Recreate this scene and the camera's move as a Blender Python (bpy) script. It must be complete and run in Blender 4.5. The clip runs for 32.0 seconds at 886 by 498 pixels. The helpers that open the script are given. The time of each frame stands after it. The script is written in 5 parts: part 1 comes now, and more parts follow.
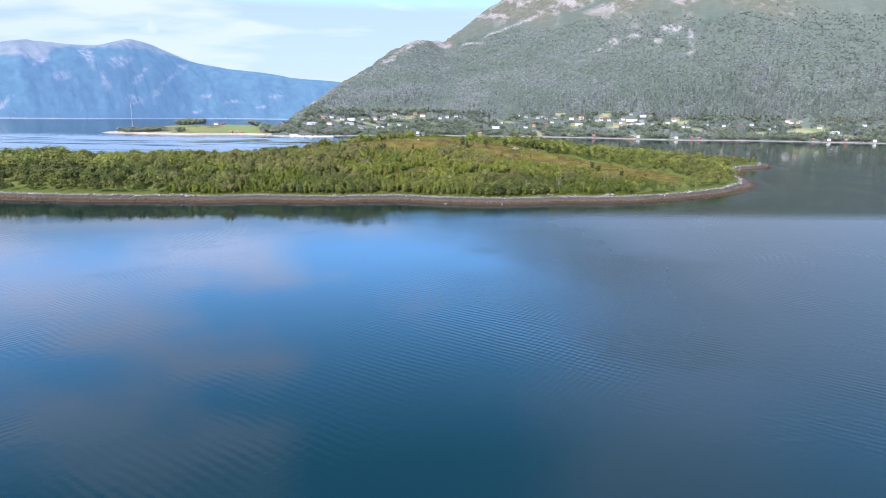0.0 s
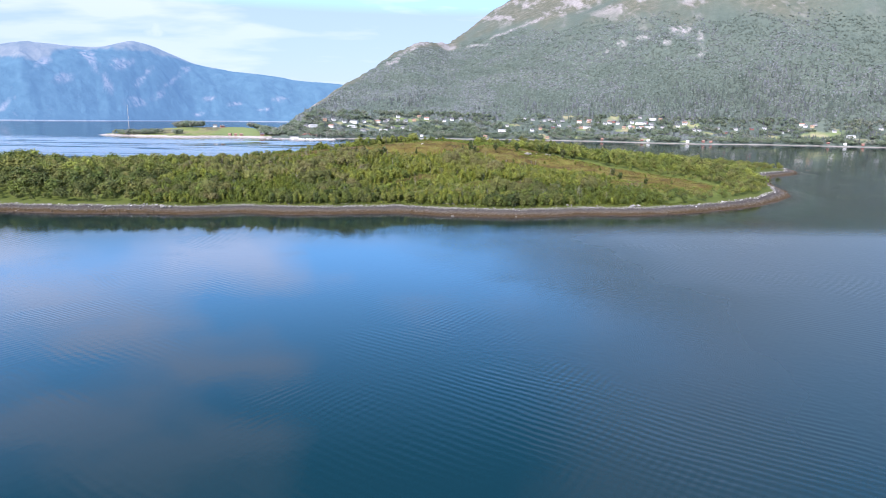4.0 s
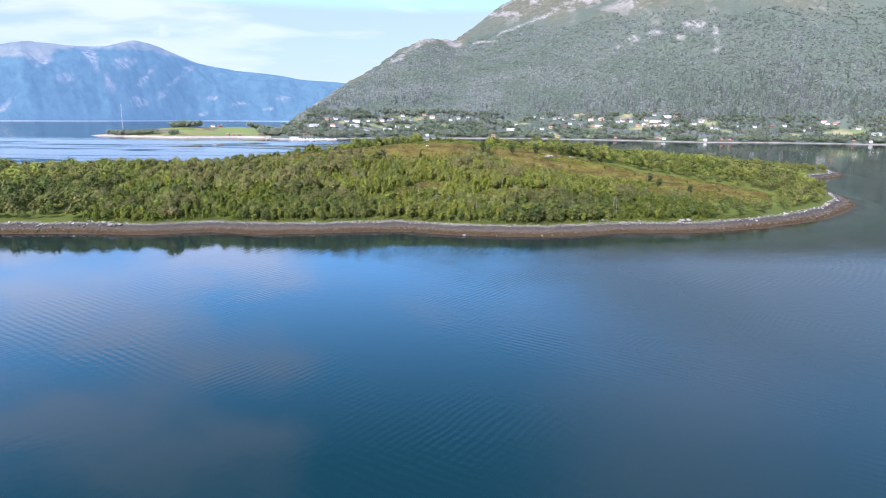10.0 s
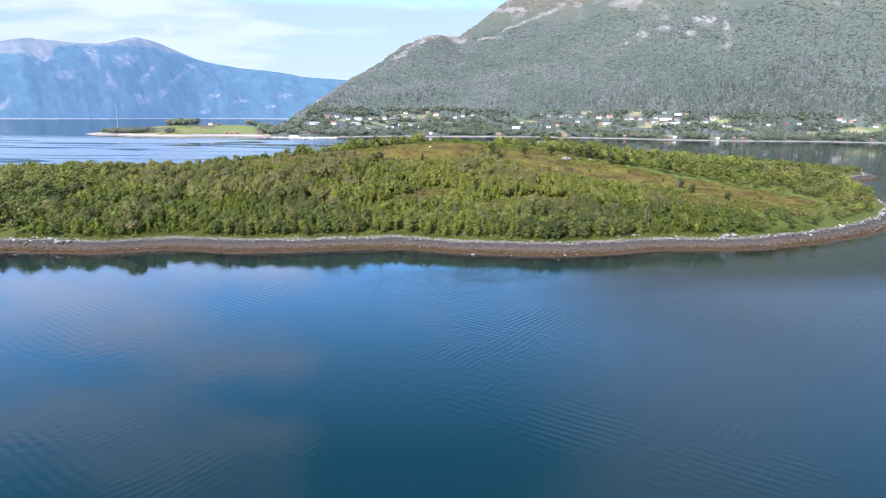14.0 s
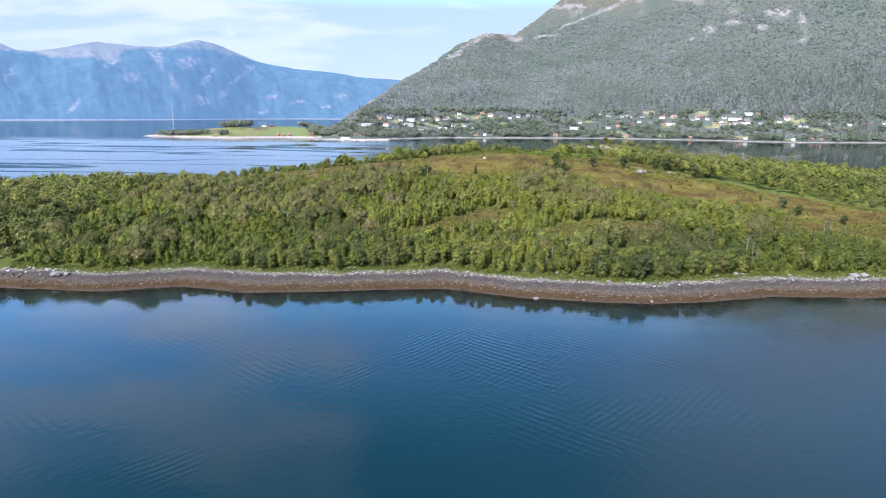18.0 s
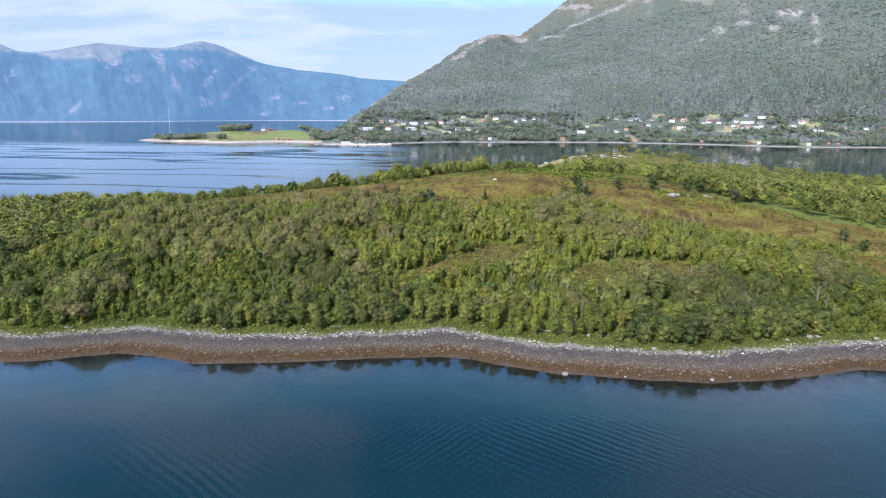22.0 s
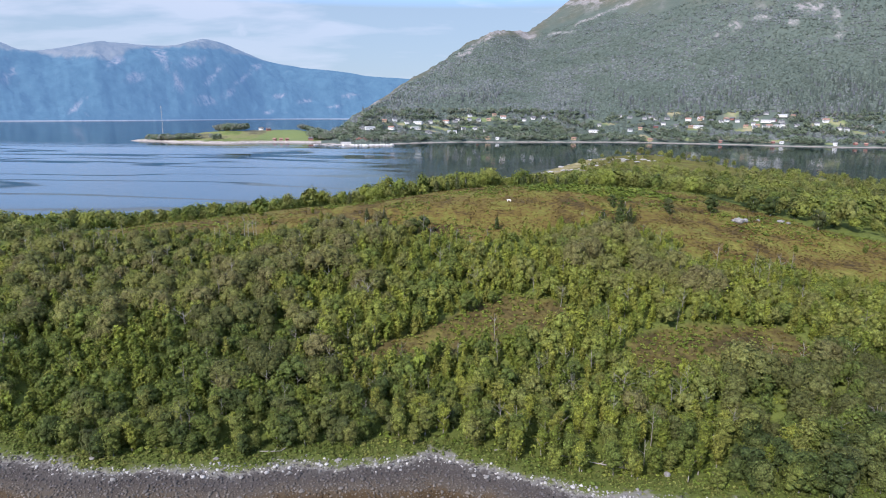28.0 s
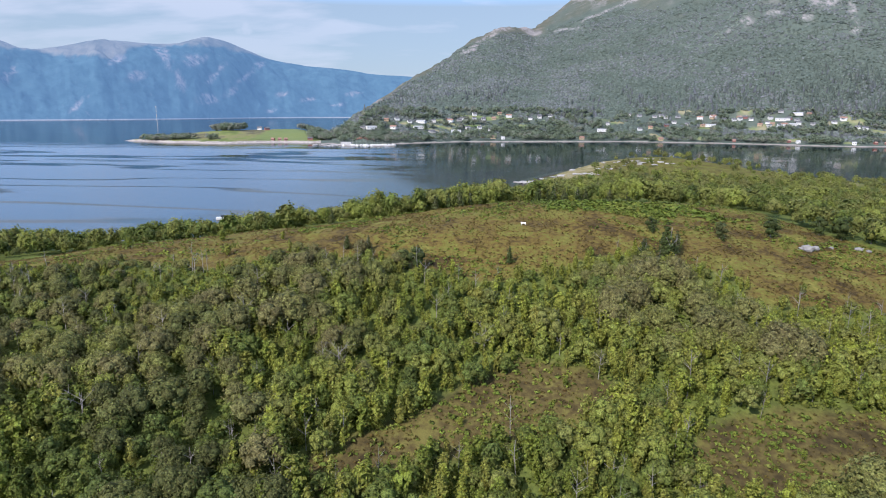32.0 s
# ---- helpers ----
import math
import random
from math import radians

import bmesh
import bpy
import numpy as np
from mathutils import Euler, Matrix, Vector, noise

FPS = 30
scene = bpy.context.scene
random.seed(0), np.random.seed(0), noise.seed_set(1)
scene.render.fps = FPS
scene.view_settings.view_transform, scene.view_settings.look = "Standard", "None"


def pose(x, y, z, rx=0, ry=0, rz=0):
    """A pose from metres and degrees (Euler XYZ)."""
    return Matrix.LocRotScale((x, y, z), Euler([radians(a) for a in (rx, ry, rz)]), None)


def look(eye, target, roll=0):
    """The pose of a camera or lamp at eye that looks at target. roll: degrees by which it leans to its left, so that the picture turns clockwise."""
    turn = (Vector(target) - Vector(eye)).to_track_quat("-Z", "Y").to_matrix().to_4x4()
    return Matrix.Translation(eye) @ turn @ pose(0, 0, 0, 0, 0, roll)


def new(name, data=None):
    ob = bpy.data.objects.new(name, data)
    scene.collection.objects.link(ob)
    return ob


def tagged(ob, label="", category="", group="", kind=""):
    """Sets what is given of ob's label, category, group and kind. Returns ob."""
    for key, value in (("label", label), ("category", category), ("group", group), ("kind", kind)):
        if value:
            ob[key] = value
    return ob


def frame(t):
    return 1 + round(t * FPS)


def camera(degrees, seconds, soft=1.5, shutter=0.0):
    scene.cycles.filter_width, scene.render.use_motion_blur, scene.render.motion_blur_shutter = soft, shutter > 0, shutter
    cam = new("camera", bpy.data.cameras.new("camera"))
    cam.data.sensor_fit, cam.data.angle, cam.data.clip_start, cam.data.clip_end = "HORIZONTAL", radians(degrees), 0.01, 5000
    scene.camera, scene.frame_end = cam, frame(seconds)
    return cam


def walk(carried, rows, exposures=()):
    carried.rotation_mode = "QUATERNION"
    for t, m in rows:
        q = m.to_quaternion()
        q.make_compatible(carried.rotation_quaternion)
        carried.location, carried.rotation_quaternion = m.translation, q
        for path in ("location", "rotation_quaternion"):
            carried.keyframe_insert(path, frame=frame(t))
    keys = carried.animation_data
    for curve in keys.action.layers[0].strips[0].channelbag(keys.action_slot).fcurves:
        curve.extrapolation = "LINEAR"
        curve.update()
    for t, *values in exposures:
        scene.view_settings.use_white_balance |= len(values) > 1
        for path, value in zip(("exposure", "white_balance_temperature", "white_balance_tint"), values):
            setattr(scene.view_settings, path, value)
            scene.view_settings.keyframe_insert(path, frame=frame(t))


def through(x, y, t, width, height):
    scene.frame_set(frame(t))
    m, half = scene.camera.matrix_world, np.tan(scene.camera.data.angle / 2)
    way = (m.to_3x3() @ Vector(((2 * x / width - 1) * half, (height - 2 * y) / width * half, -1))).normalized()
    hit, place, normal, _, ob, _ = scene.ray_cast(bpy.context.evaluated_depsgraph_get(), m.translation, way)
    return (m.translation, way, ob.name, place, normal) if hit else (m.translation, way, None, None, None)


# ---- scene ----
cam = camera(70.0, 32.0, soft=1.0)
PATH = [
    (0, (-1.098, -302.697, 44.595), (-0.987, -300.743, 44.181), 0.9),
    (2, (-0.817, -284.283, 44.065), (-0.713, -282.329, 43.655), 0.9),
    (3.5, (-0.592, -270.579, 43.884), (-0.491, -268.623, 43.478), 1.0),
    (5.5, (-0.415, -252.62, 43.5), (-0.319, -250.664, 43.096), 1.0),
    (6, (-0.344, -248.141, 43.466), (-0.249, -246.185, 43.061), 1.0),
    (8, (0.179, -230.169, 43.229), (0.268, -228.213, 42.823), 0.9),
    (9, (0.403, -221.224, 43.173), (0.488, -219.267, 42.766), 0.8),
    (11, (0.97, -203.451, 43.045), (1.047, -201.495, 42.634), 0.7),
    (13, (1.427, -185.361, 42.927), (1.499, -183.406, 42.513), 0.6),
    (13.5, (1.56, -180.68, 43.004), (1.631, -178.725, 42.589), 0.7),
    (15.5, (1.921, -161.388, 44.324), (1.958, -159.433, 43.905), 0.6),
    (16, (1.938, -156.661, 44.563), (1.883, -154.706, 44.143), 0.6),
    (16.5, (1.877, -152.055, 44.83), (1.79, -150.101, 44.41), 0.7),
    (17, (1.842, -147.576, 45.155), (1.752, -145.623, 44.736), 0.6),
    (19, (1.393, -130.237, 48.251), (1.294, -128.284, 47.829), 0.5),
    (20, (0.875, -121.326, 49.64), (0.774, -119.373, 49.218), 0.5),
    (21, (0.163, -112.364, 50.959), (0.059, -110.411, 50.539), 0.5),
    (22, (-0.455, -103.906, 51.94), (-0.562, -101.953, 51.521), 0.5),
    (23, (-0.737, -95.784, 52.351), (-0.848, -93.832, 51.93), 0.5),
    (25, (-1.378, -78.791, 52.835), (-1.495, -76.84, 52.413), 0.4),
    (27.5, (-1.393, -54.186, 53.125), (-1.518, -52.235, 52.699), 0.4),
    (28, (-1.448, -49.449, 53.147), (-1.575, -47.499, 52.722), 0.4),
    (30, (-2.213, -31.558, 53.338), (-2.346, -29.609, 52.91), 0.3),
    (32, (-2.581, -13.653, 54.231), (-2.722, -11.705, 53.8), 0.3),
]
walk(cam, [(t, look(e, g, r)) for t, e, g, r in PATH], [(0.0, 1.18, 6150, 22), (12.0, 1.22, 6150, 22), (17.0, 1.18, 6150, 22), (23.0, 0.96, 6150, 20), (32.0, 0.68, 6150, 20)])

# ---- light ----
SUN_AZ, SUN_EL = -150.0, 38.0          # degrees from +y towards +x, and above the horizon
world = bpy.data.worlds.new("sky")
scene.world = world
world.use_nodes = True


def build_sky():
    nt = world.node_tree
    nt.nodes.clear()
    n, k = nt.nodes.new, nt.links.new
    out, bg = n("ShaderNodeOutputWorld"), n("ShaderNodeBackground")
    sky = n("ShaderNodeTexSky")
    sky.sky_type, sky.sun_disc = "NISHITA", False
    sky.sun_elevation, sky.sun_rotation = radians(SUN_EL), radians(SUN_AZ)
    sky.air_density, sky.dust_density, sky.ozone_density = 1.0, 0.6, 3.0
    bg.inputs["Strength"].default_value = 0.125
    co, sep = n("ShaderNodeTexCoord"), n("ShaderNodeSeparateXYZ")
    k(co.outputs["Generated"], sep.inputs[0])
    # clouds lie on a flat layer overhead
    up = n("ShaderNodeMath"); up.operation = "ADD"; up.inputs[1].default_value = 0.16
    k(sep.outputs["Z"], up.inputs[0])
    flat = n("ShaderNodeVectorMath"); flat.operation = "DIVIDE"
    cx = n("ShaderNodeCombineXYZ")
    for i in range(3):
        k(up.outputs[0], cx.inputs[i])
    k(co.outputs["Generated"], flat.inputs[0]); k(cx.outputs[0], flat.inputs[1])
    mp = n("ShaderNodeMapping"); mp.inputs["Scale"].default_value = (0.9, 1.5, 0.0); mp.inputs["Location"].default_value = (0.35, 0.2, 0)
    k(flat.outputs[0], mp.inputs[0])
    cl = n("ShaderNodeTexNoise"); cl.inputs["Scale"].default_value = 1.7; cl.inputs["Detail"].default_value = 4; cl.inputs["Roughness"].default_value = 0.52
    k(mp.outputs[0], cl.inputs["Vector"])
    ramp = n("ShaderNodeValToRGB")
    ramp.color_ramp.elements[0].position, ramp.color_ramp.elements[1].position = 0.43, 0.61
    # the cloud is thick over the west of the fjord, broken to the east, with a clear lane between
    az = n("ShaderNodeMath"); az.operation = "ARCTAN2"; k(sep.outputs["X"], az.inputs[0]); k(sep.outputs["Y"], az.inputs[1])
    turn = n("ShaderNodeMapRange"); turn.inputs[1].default_value, turn.inputs[2].default_value = radians(-60), radians(60)
    k(az.outputs[0], turn.inputs[0])
    cover = n("ShaderNodeValToRGB"); ce = cover.color_ramp.elements
    cover.color_ramp.interpolation = "EASE"
    for _ in range(4):
        ce.new(0.5)
    for e, (p, v) in zip(ce, ((0.0, 0.5), (0.20, 0.58), (0.37, 0.57), (0.455, 0.27), (0.55, 0.29), (0.66, 0.55))):
        e.position, e.color = p, (v, v, v, 1)
    k(turn.outputs[0], cover.inputs[0])
    more = n("ShaderNodeMath"); more.operation = "MULTIPLY_ADD"; more.inputs[1].default_value, more.inputs[2].default_value = 0.62, -0.31
    k(cover.outputs[0], more.inputs[0])
    dense = n("ShaderNodeMath"); dense.operation = "ADD"; k(cl.outputs["Fac"], dense.inputs[0]); k(more.outputs[0], dense.inputs[1])
    k(dense.outputs[0], ramp.inputs[0])
    amount = n("ShaderNodeMath"); amount.operation = "MULTIPLY"; amount.inputs[1].default_value = 0.62
    low = n("ShaderNodeMapRange"); low.inputs[1].default_value, low.inputs[2].default_value, low.inputs[3].default_value, low.inputs[4].default_value = 0.10, 0.20, 0.45, 1.0
    k(sep.outputs["Z"], low.inputs[0])
    thick = n("ShaderNodeMath"); thick.operation = "MULTIPLY"; k(ramp.outputs[0], thick.inputs[0]); k(low.outputs[0], thick.inputs[1])
    fade = n("ShaderNodeMapRange"); fade.inputs[1].default_value, fade.inputs[2].default_value, fade.inputs[3].default_value, fade.inputs[4].default_value = 0.30, 0.62, 1.0, 0.45
    k(sep.outputs["Z"], fade.inputs[0])
    thin = n("ShaderNodeMath"); thin.operation = "MULTIPLY"; k(thick.outputs[0], thin.inputs[0]); k(fade.outputs[0], thin.inputs[1])
    k(thin.outputs[0], amount.inputs[0])
    # two small fair-weather puffs over the far ridge
    rag = n("ShaderNodeTexNoise"); rag.inputs["Scale"].default_value, rag.inputs["Detail"].default_value = 40.0, 4
    k(co.outputs["Generated"], rag.inputs["Vector"])
    last = amount.outputs[0]
    for where, size in (((-0.3512, 0.9291, 0.1159), 0.023), ((-0.2841, 0.9531, 0.1045), 0.021)):
        gap = n("ShaderNodeVectorMath"); gap.operation = "DISTANCE"; gap.inputs[1].default_value = where
        k(co.outputs["Generated"], gap.inputs[0])
        far = n("ShaderNodeMath"); far.operation = "MULTIPLY_ADD"; far.inputs[1].default_value = 0.045
        k(rag.outputs["Fac"], far.inputs[0]); k(gap.outputs["Value"], far.inputs[2])
        puff = n("ShaderNodeMapRange"); puff.interpolation_type = "SMOOTHSTEP"
        puff.inputs[1].default_value, puff.inputs[2].default_value, puff.inputs[3].default_value, puff.inputs[4].default_value = size, size + 0.018, 0.30, 0.0
        k(far.outputs[0], puff.inputs[0])
        both = n("ShaderNodeMath"); both.operation = "MAXIMUM"; k(last, both.inputs[0]); k(puff.outputs[0], both.inputs[1])
        last = both.outputs[0]
    mix = n("ShaderNodeMix"); mix.data_type = "RGBA"
    shade = n("ShaderNodeMix"); shade.data_type = "RGBA"; shade.inputs[6].default_value, shade.inputs[7].default_value = (6.8, 7.4, 8.7, 1), (4.5, 4.8, 5.7, 1)
    under = n("ShaderNodeMapRange"); under.inputs[1].default_value, under.inputs[2].default_value = 0.22, 0.34
    k(sep.outputs["Z"], under.inputs[0]); k(under.outputs[0], shade.inputs[0])
    bank = n("ShaderNodeMix"); bank.data_type = "RGBA"; bank.inputs[6].default_value = (4.1, 4.4, 5.0, 1)
    foot = n("ShaderNodeMapRange"); foot.inputs[1].default_value, foot.inputs[2].default_value = 0.15, 0.19
    k(sep.outputs["Z"], foot.inputs[0]); k(foot.outputs[0], bank.inputs[0]); k(shade.outputs[2], bank.inputs[7]); k(bank.outputs[2], mix.inputs[7])
    # hand-set sky tones by height; the bright blue band above view lifts the water
    sky_tones = n("ShaderNodeMix"); sky_tones.data_type = "RGBA"; sky_tones.inputs[7].default_value = (4.2, 7.4, 12.5, 1)
    tone = n("ShaderNodeMix"); tone.data_type = "RGBA"; tone.inputs[6].default_value, tone.inputs[7].default_value = (1.85, 2.5, 3.02, 1), (2.3, 6.3, 12.2, 1)
    climb = n("ShaderNodeMapRange"); climb.inputs[1].default_value, climb.inputs[2].default_value = 0.148, 0.205
    k(sep.outputs["Z"], climb.inputs[0]); k(climb.outputs[0], tone.inputs[0])
    # even pale tone overhead, out of view, added as fill to lift shadows
    top = n("ShaderNodeMix"); top.data_type = "RGBA"; top.inputs[7].default_value = (4.6, 5.6, 7.0, 1)
    over = n("ShaderNodeMapRange"); over.inputs[1].default_value, over.inputs[2].default_value = 0.58, 0.78
    k(sep.outputs["Z"], over.inputs[0]); k(over.outputs[0], top.inputs[0])
    deep = n("ShaderNodeMix"); deep.data_type = "RGBA"; deep.inputs[7].default_value = (0.45, 2.0, 3.6, 1)
    high = n("ShaderNodeMapRange"); high.inputs[1].default_value, high.inputs[2].default_value = 0.24, 0.50
    k(sep.outputs["Z"], high.inputs[0]); k(high.outputs[0], deep.inputs[0]); k(tone.outputs[2], deep.inputs[6]); k(deep.outputs[2], top.inputs[6]); k(top.outputs[2], sky_tones.inputs[7])
    rise = n("ShaderNodeValToRGB"); el = rise.color_ramp.elements
    el.new(0.5)
    for e, (p, v) in zip(el, ((0.0, 0.84), (0.50, 0.80), (1.0, 0.80))):
        e.position, e.color = p, (v, v, v, 1)
    k(sep.outputs["Z"], rise.inputs[0]); k(rise.outputs[0], sky_tones.inputs[0]); k(sky.outputs[0], sky_tones.inputs[6])
    k(last, mix.inputs[0]); k(sky_tones.outputs[2], mix.inputs[6])
    k(mix.outputs[2], bg.inputs["Color"]); k(bg.outputs[0], out.inputs[0])


build_sky()
sun_data = bpy.data.lights.new("sun", "SUN")
sun_data.energy, sun_data.angle, sun_data.color = 4.6, radians(0.6), (1.0, 0.95, 0.87)
sun = new("sun", sun_data)
sa, se = radians(SUN_AZ), radians(SUN_EL)
sun.matrix_world = look((math.sin(sa) * math.cos(se) * 900, math.cos(sa) * math.cos(se) * 900, math.sin(se) * 900), (0, 0, 0))

# ---- helpers of this scene ----
rng = np.random.default_rng(7)


def mesh_np(name, V, F, mat=None, smooth=False, attrs=None):
    """A mesh from numpy arrays of vertices and of faces with one count of corners."""
    V, F = np.asarray(V, np.float32), np.asarray(F, np.int32)
    me = bpy.data.meshes.new(name)
    me.vertices.add(len(V)); me.vertices.foreach_set("co", V.ravel())
    k = F.shape[1]
    me.loops.add(F.size); me.loops.foreach_set("vertex_index", F.ravel())
    me.polygons.add(len(F))
    me.polygons.foreach_set("loop_start", np.arange(0, F.size, k, dtype=np.int32))
    me.update(calc_edges=True)
    if smooth:
        me.shade_smooth()
    for key, val in (attrs or {}).items():
        a = me.attributes.new(key, "FLOAT", "POINT")
        a.data.foreach_set("value", np.asarray(val, np.float32))
    if mat:
        me.materials.append(mat)
    return me


def part_me(name, me, parent, label="", m=None):
    ob = new(name, me)
    ob.parent = parent
    if m is not None:
        ob.matrix_basis = m
    return tagged(ob, label) if label else ob


def bm_mesh(name, bm, mat, smooth=False):
    me = bpy.data.meshes.new(name)
    bmesh.ops.recalc_face_normals(bm, faces=bm.faces)
    bm.to_mesh(me); bm.free()
    me.materials.append(mat)
    if smooth:
        me.shade_smooth()
    return me


def part(name, bm, mat, parent, label=""):
    return part_me(name, bm_mesh(name, bm, mat), parent, label)


def box(bm, cx, cy, cz, sx, sy, sz):
    r = bmesh.ops.create_cube(bm, size=1.0, matrix=Matrix.Translation((cx, cy, cz)) @ Matrix.Diagonal((sx, sy, sz, 1)))
    return r["verts"]


def hash01(i, j, seed):
    v = np.sin(i * 127.1 + j * 311.7 + seed * 74.7) * 43758.5453
    return v - np.floor(v)


def vnoise(x, y, seed=0):
    i, j = np.floor(x), np.floor(y)
    u, v = x - i, y - j
    u, v = u * u * (3 - 2 * u), v * v * (3 - 2 * v)
    a, b = hash01(i, j, seed), hash01(i + 1, j, seed)
    c, d = hash01(i, j + 1, seed), hash01(i + 1, j + 1, seed)
    return (a * (1 - u) + b * u) * (1 - v) + (c * (1 - u) + d * u) * v


def fbm(x, y, seed=0, octaves=4):
    s, amp = 0, 0.5
    for o in range(octaves):
        s = s + amp * (vnoise(x, y, seed + o) - 0.5) * 2
        x, y, amp = x * 2.03 + 11.3, y * 2.03 - 5.1, amp * 0.5
    return s


def smooth01(v, a, b):
    t = np.clip((v - a) / (b - a), 0, 1)
    return t * t * (3 - 2 * t)


# ---- materials ----
def nodes_of(name):
    m = bpy.data.materials.new(name)
    m.use_nodes = True
    nt = m.node_tree
    return m, nt, nt.nodes["Principled BSDF"], nt.nodes.new, nt.links.new


def ramp_of(n, stops, inter="LINEAR"):
    r = n("ShaderNodeValToRGB")
    r.color_ramp.interpolation = inter
    el = r.color_ramp.elements
    while len(el) < len(stops):
        el.new(0.5)
    for e, (p, c) in zip(el, stops):
        e.position, e.color = p, (*c, 1)
    return r


def noise_of(n, k, scale, detail=4, rough=0.55, vec=None):
    t = n("ShaderNodeTexNoise")
    t.inputs["Scale"].default_value, t.inputs["Detail"].default_value, t.inputs["Roughness"].default_value = scale, detail, rough
    if vec is not None:
        k(vec, t.inputs["Vector"])
    return t.outputs["Fac"]


def math_of(n, k, op, a, b=None, clamp=False):
    m = n("ShaderNodeMath"); m.operation, m.use_clamp = op, clamp
    for i, v in enumerate((a, b)):
        if v is None:
            continue
        if isinstance(v, (int, float)):
            m.inputs[i].default_value = v
        else:
            k(v, m.inputs[i])
    return m.outputs[0]


def mix_of(n, k, fac, a, b, blend="MIX"):
    m = n("ShaderNodeMix"); m.data_type, m.blend_type = "RGBA", blend
    for i, v in ((0, fac), (6, a), (7, b)):
        if isinstance(v, (int, float)):
            m.inputs[i].default_value = v
        elif isinstance(v, tuple):
            m.inputs[i].default_value = (*v, 1)
        else:
            k(v, m.inputs[i])
    return m.outputs[2]


def bump_of(n, k, height, strength, dist, bsdf):
    b = n("ShaderNodeBump")
    b.inputs["Strength"].default_value, b.inputs["Distance"].default_value = strength, dist
    k(height, b.inputs["Height"]); k(b.outputs[0], bsdf.inputs["Normal"])


def plain(name, c1, c2, scale, rough=0.7, bump=0.2, dist=0.02, metal=0.0):
    """Two tones of one surface, broken up at a coarse and a fine scale."""
    m, nt, bs, n, k = nodes_of(name)
    pos = n("ShaderNodeNewGeometry").outputs["Position"]
    f = math_of(n, k, "ADD", math_of(n, k, "MULTIPLY", noise_of(n, k, scale, 5, 0.6, pos), 0.6), math_of(n, k, "MULTIPLY", noise_of(n, k, scale * 0.13, 3, 0.5, pos), 0.4))
    r = ramp_of(n, [(0.35, c1), (0.65, c2)])
    k(f, r.inputs[0]); k(r.outputs[0], bs.inputs["Base Color"])
    bs.inputs["Roughness"].default_value, bs.inputs["Metallic"].default_value = rough, metal
    if bump:
        bump_of(n, k, f, bump, dist, bs)
    return m


def leaf_material(name, dark, mid, light, through=0.35, fine=3.8):
    """Leaves: each tree has its own tone, each clump varies a little."""
    m, nt, bs, n, k = nodes_of(name)
    at = n("ShaderNodeAttribute"); at.attribute_name = "tint"
    oi = n("ShaderNodeObjectInfo").outputs["Random"]
    ge = n("ShaderNodeNewGeometry")
    t = math_of(n, k, "MAXIMUM", at.outputs["Fac"], math_of(n, k, "MULTIPLY", oi, math_of(n, k, "LESS_THAN", at.outputs["Fac"], 0.005)))
    big = noise_of(n, k, 0.035, 2, 0.5, ge.outputs["Position"])
    v = math_of(n, k, "ADD", math_of(n, k, "MULTIPLY", t, 0.62), math_of(n, k, "MULTIPLY", big, 0.38))
    r = ramp_of(n, [(0.12, dark), (0.5, mid), (0.62, (mid[0] * 1.25, mid[1] * 1.05, mid[2] * 1.4)), (0.85, light)])
    k(v, r.inputs[0])
    hv = n("ShaderNodeHueSaturation")
    k(r.outputs[0], hv.inputs["Color"])
    # single leaves: light and dark flecks a hand wide
    fleck = noise_of(n, k, fine, 3, 0.7, ge.outputs["Position"])
    swing = 1.1 if fine > 1 else 0.4
    grain = math_of(n, k, "ADD", 1.0 - 0.53 * swing, math_of(n, k, "MULTIPLY", math_of(n, k, "MULTIPLY", math_of(n, k, "SUBTRACT", fleck, 0.36), 3.6, True), swing))
    k(math_of(n, k, "MULTIPLY", grain, math_of(n, k, "ADD", 0.72, math_of(n, k, "MULTIPLY", ge.outputs["Random Per Island"], 0.56))), hv.inputs["Value"])
    k(math_of(n, k, "ADD", 0.49, math_of(n, k, "MULTIPLY", ge.outputs["Random Per Island"], 0.02)), hv.inputs["Hue"])
    k(hv.outputs[0], bs.inputs["Base Color"])
    bu = n("ShaderNodeBump"); bu.inputs["Strength"].default_value, bu.inputs["Distance"].default_value = 0.8, 0.75 / fine
    k(fleck, bu.inputs["Height"]); k(bu.outputs[0], bs.inputs["Normal"])
    bs.inputs["Roughness"].default_value = 0.55
    bs.inputs["Specular IOR Level"].default_value = 0.12
    tr = n("ShaderNodeBsdfTranslucent"); k(hv.outputs[0], tr.inputs["Color"])
    mx = n("ShaderNodeMixShader"); mx.inputs[0].default_value = through
    k(bs.outputs[0], mx.inputs[1]); k(tr.outputs[0], mx.inputs[2])
    k(mx.outputs[0], nt.nodes["Material Output"].inputs["Surface"])
    return m


